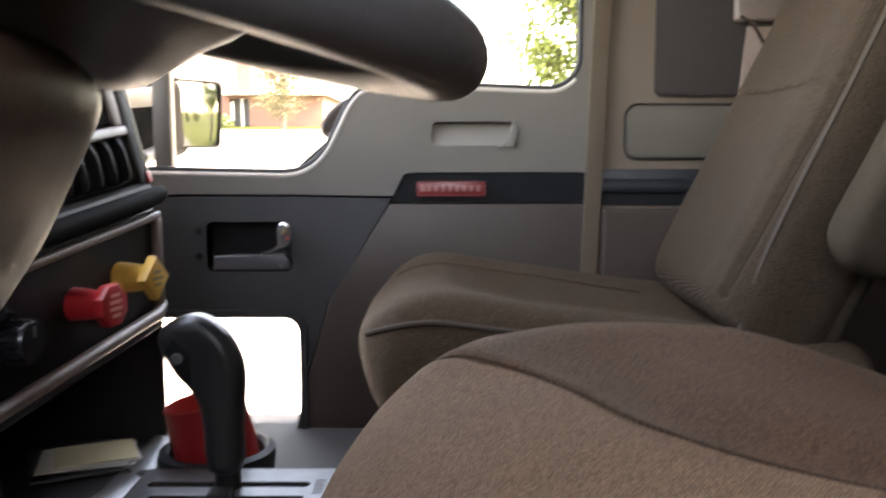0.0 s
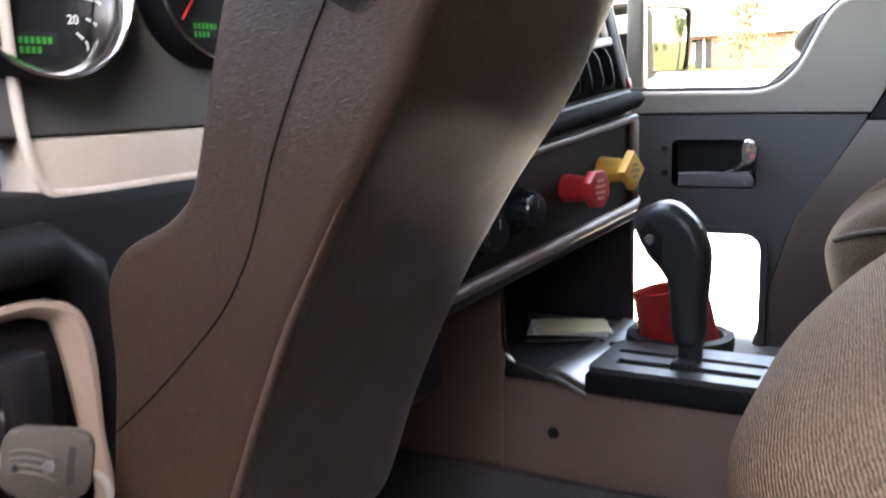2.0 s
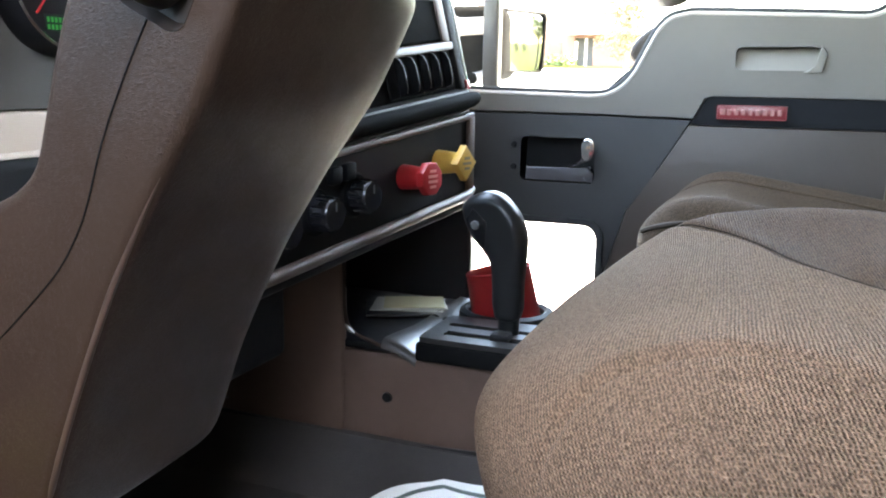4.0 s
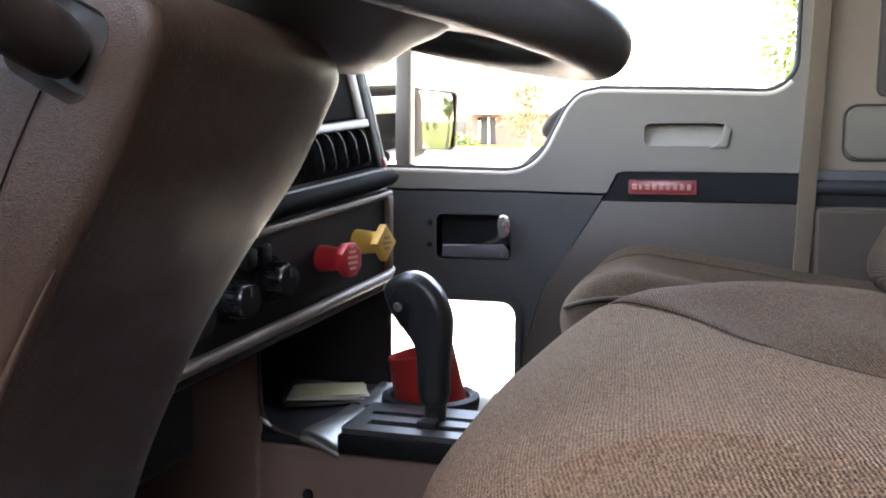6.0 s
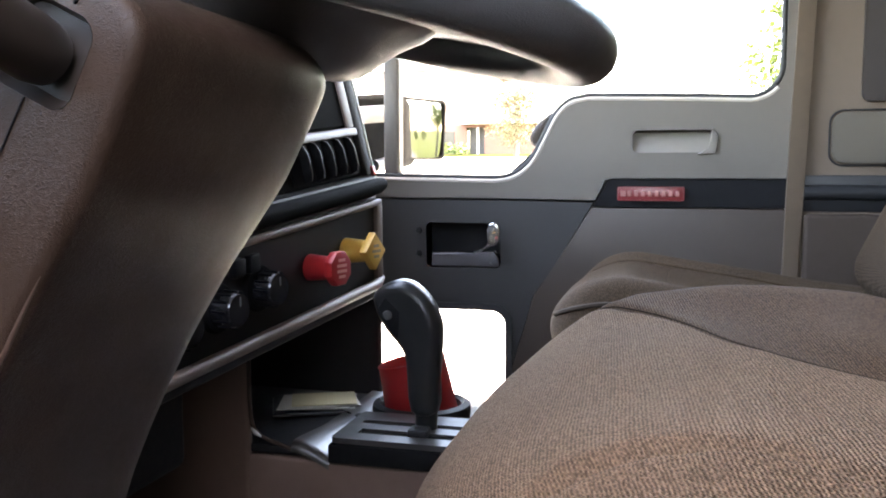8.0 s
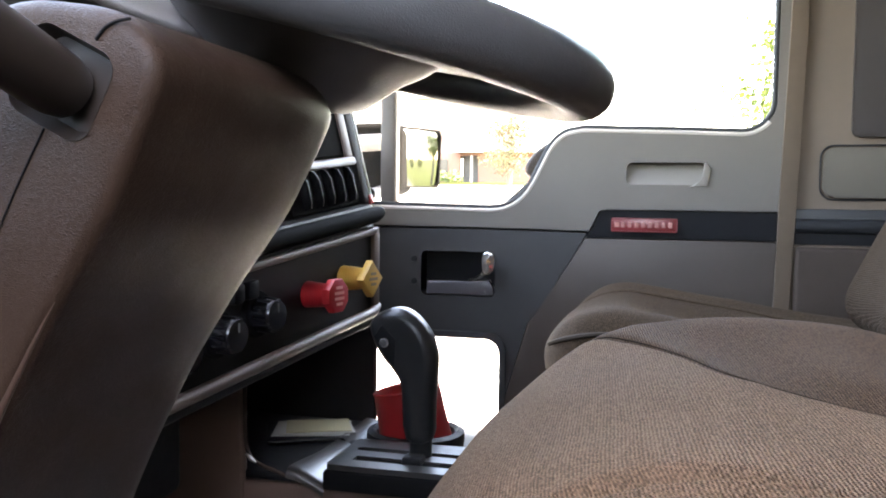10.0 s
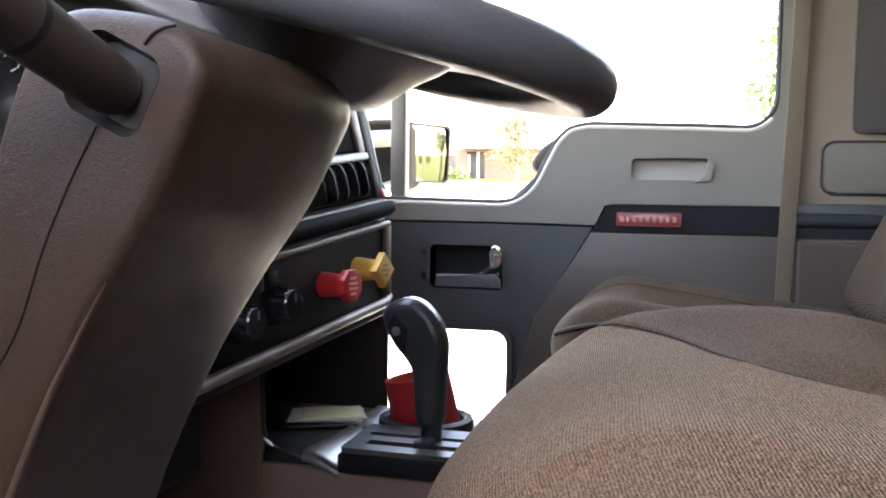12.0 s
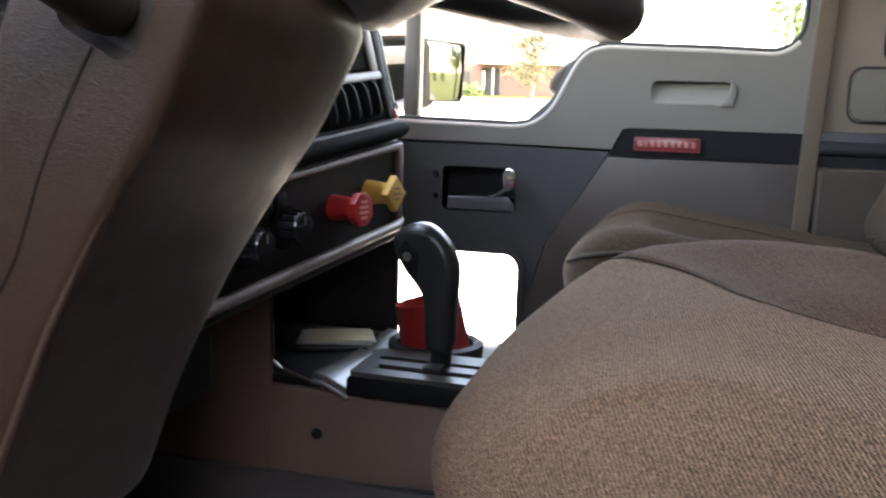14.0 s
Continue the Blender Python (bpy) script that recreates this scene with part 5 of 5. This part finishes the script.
inner_rim = [(a * (0.93 + 0.07 * (b + 0.08) / 0.16), b) for a, b in rounded(-0.0770, -0.070, 0.0770, 0.070, 0.013)]
part("glass_rim", move(holed(outer, [inner_rim], "z", -0.012, 0.0045), m), VENT, mirror)
part("shell", pillow(rounded(-0.735, 0.718, -0.566, 0.894, 0.034), 1.866, 1.975, 0.016), VENT, mirror, "grey rounded mirror shell")
part("housing", move(prism(outer, "z", -0.085, -0.012, 0.03, 3), m), DARK, mirror)
part("arm", tube(smoothed([(-0.575, 1.93, 0.855), (-0.60, 1.84, 0.845), (-0.66, 1.76, 0.835), (-0.74, 1.70, 0.82)], 5), [0.014] * 5 + [0.020] * 5 + [0.032] * 6, 14), PANEL, mirror, "grey tapered mirror arm")
part("foot", tube(smoothed([(-0.60, 1.96, 0.745), (-0.60, 1.86, 0.733), (-0.585, 1.74, 0.723), (-0.585, 1.69, 0.72)], 5), 0.014, 10), DARK, mirror)
hook = thing("mirror_knob", (-0.20, 1.70, 0.80), "dark rounded mirror fitting outside the window", "fitting")
part("dome", pillow([(v.x, v.y) for v in smoothed([(-0.232, 0.762, 0), (-0.237, 0.780, 0), (-0.225, 0.802, 0), (-0.207, 0.820, 0), (-0.186, 0.833, 0), (-0.165, 0.834, 0), (-0.165, 0.790, 0), (-0.205, 0.755, 0)], 4, closed=True)], 1.688, 1.722, 0.012), DARK_PAD, hook)

# ---- outside: ground and distance ----
SLOPE = 0.047


def land(x, y):
    return -1.2 + SLOPE * max(-12.0, min(y, 90.0)) + 0.06 * noise.noise(Vector((x * 0.08, y * 0.08, 0)))


def ground_mesh(x0, x1, y0, y1, nx, ny, lift=0.0):
    return sheet(lambda u, v: Vector((x0 + (x1 - x0) * u, y0 + (y1 - y0) * v, land(x0 + (x1 - x0) * u, y0 + (y1 - y0) * v) + lift)), nx, ny)


solo("ground", ground_mesh(-400, 400, -400, 400, 161, 161), GRASS, "green and straw-coloured mown grass", "ground", kind="structure")
solo("pavement", ground_mesh(-40, 3.5, -14, 58, 60, 60, 0.05), CONCRETE, "pale sunlit concrete yard", "pavement", kind="structure")
solo("road", ground_mesh(7.0, 60, 2.0, 5.2, 60, 8, 0.06), ASPHALT, "pale road along the grass", "road", kind="structure")


def brick_building():
    y, z = 66.0, 1.9
    b = thing("brick_building", (-15, y, z), "two-storey brick building with a canopy over its doorway", "building")
    opening = rounded(-15.95, z - 0.4, -14.5, z + 2.1, 0.02, 1)
    part("wall", holed([(-24.0, z - 0.6), (-9.0, z - 0.6), (-9.0, z + 2.3), (-24.0, z + 2.3)], [opening], "y", y, y + 0.4), BRICK, b, smooth=False)
    part("side_wall", box((-9.4, y + 0.4, z - 0.6), (-9.0, y + 12, z + 2.3), 0), BRICK, b, smooth=False)
    part("canopy", box((-16.3, y - 0.9, z + 2.32), (-8.6, y + 12.4, z + 2.62), 0.03), MORTAR, b, "pale canopy board", smooth=False)
    part("upper_wall", box((-24.0, y + 0.6, z + 2.3), (-15.5, y + 11, z + 6.6), 0.02), STUCCO, b, "pale pinkish upper wall", smooth=False)
    part("corner_pier", box((-15.5, y + 0.4, z + 2.62), (-14.45, y + 11, z + 6.2), 0.02), BRICK, b, "tall brick corner pier", smooth=False)
    part("roof", prism([(y, z + 6.6), (y + 11.6, z + 6.6), (y + 6, z + 8.0)], "x", -24.4, -14.2), ROOFING, b, smooth=False)
    part("doorway", box((-15.95, y + 1.0, z - 0.4), (-14.5, y + 1.2, z + 2.1), 0), SHADE, b, "dark doorway", smooth=False)
    part("door_post", box((-15.15, y + 0.1, z - 0.4), (-15.0, y + 0.25, z + 2.1), 0), MORTAR, b, smooth=False)
    for x in (-22.0, -20.0, -18.0):
        part("window", box((x, y - 0.05, z + 0.7), (x + 1.1, y + 0.02, z + 1.8), 0.02), GLOSSY, b, smooth=False)


brick_building()


def tree(name, x, y, height, spread, leaf, seed, label, group="", count=900, low=0.3):
    rng = random.Random(seed)
    z = land(x, y) - 0.1
    ob = thing(name, (x, y, z), label, "tree", group)
    bms = [tube([(x, y, z), (x + 0.1, y, z + height * 0.3), (x - 0.05, y + 0.1, z + height * 0.65), (x, y, z + height * 0.9)], [height * 0.035, height * 0.028, height * 0.017, height * 0.006], 10)]
    tips = []
    for i in range(11 if low > 0.2 else 30):
        a, h = rng.uniform(0, 6.28), rng.uniform(low, 0.85)
        r = spread * rng.uniform(0.55, 1.0) * (1.15 - 0.5 * h)
        base = Vector((x, y, z + height * h * 0.8))
        tip = Vector((x + r * math.cos(a), y + r * math.sin(a), z + height * (h * 0.85 + 0.15)))
        bms.append(tube([base, (base + tip) / 2 + Vector((0, 0, 0.05 * height)), tip], [height * 0.012, height * 0.008, height * 0.003], 6))
        tips += [tip, (base + tip) / 2]
    part("trunk", merge(*bms), BARK, ob)
    bm = bmesh.new()
    for i in range(count):
        c = rng.choice(tips) + Vector((rng.gauss(0, 1), rng.gauss(0, 1), rng.gauss(0, 0.8))) * spread * 0.2
        n = Vector((rng.gauss(0, 1), rng.gauss(0, 1), rng.gauss(0, 1))).normalized()
        t = n.orthogonal().normalized() * rng.uniform(0.05, 0.11) * height * 0.20
        s = n.cross(t) * rng.uniform(0.5, 0.9)
        bm.faces.new([bm.verts.new(c + q) for q in (t, s, -t, -s)])
    part("crown", bm, leaf, ob, smooth=False)
    return ob


tree("tree", -10.6, 58.0, 5.6, 2.0, LEAF_B, 3, "slender tree with sparse yellow-green leaves", count=3200, low=0.12)
tree("tree", 11.2, 8.3, 5.2, 1.7, LEAF, 9, "young roadside tree with drooping green leaves", count=2600, low=0.45)
tree("tree", 6.4, 42.0, 9.5, 3.6, LEAF, 5, "full green tree beyond the yard", count=4500)
tree("tree", 12.0, 50.0, 10.0, 4.2, LEAF, 6, "full green tree beyond the yard", count=4000)
for i, (x, y) in enumerate(((31, 7.0), (30.5, 9.7), (30, 12.1), (33, 14.0), (36, 6.2), (34, 10.6))):
    tree("small_tree", x, y, 2.1 + 0.25 * (i % 3), 0.9, LEAF, 20 + i, "small rounded tree at the edge of the field", "field trees", 1500, 0.1)
for i, (x, y) in enumerate(((-15.9, 63.6), (-17.0, 64.2), (-18.4, 64.0))):
    rng = random.Random(50 + i)
    z = land(x, y)
    bm = bmesh.new()
    for k in range(420):
        d = Vector((rng.gauss(0, 1), rng.gauss(0, 1), abs(rng.gauss(0, 1)))).normalized() * rng.uniform(0.5, 1.0)
        c = Vector((x + d.x * 0.75, y + d.y * 0.7, z + 0.1 + d.z * 0.85))
        n = Vector((rng.gauss(0, 1), rng.gauss(0, 1), rng.gauss(0, 1))).normalized()
        t = n.orthogonal().normalized() * rng.uniform(0.08, 0.15)
        s = n.cross(t) * 0.7
        bm.faces.new([bm.verts.new(c + q) for q in (t, s, -t, -s)])
    solo("bush", bm, BUSH, "bright green bush beside the brick wall", "bush", "bushes", smooth=False)
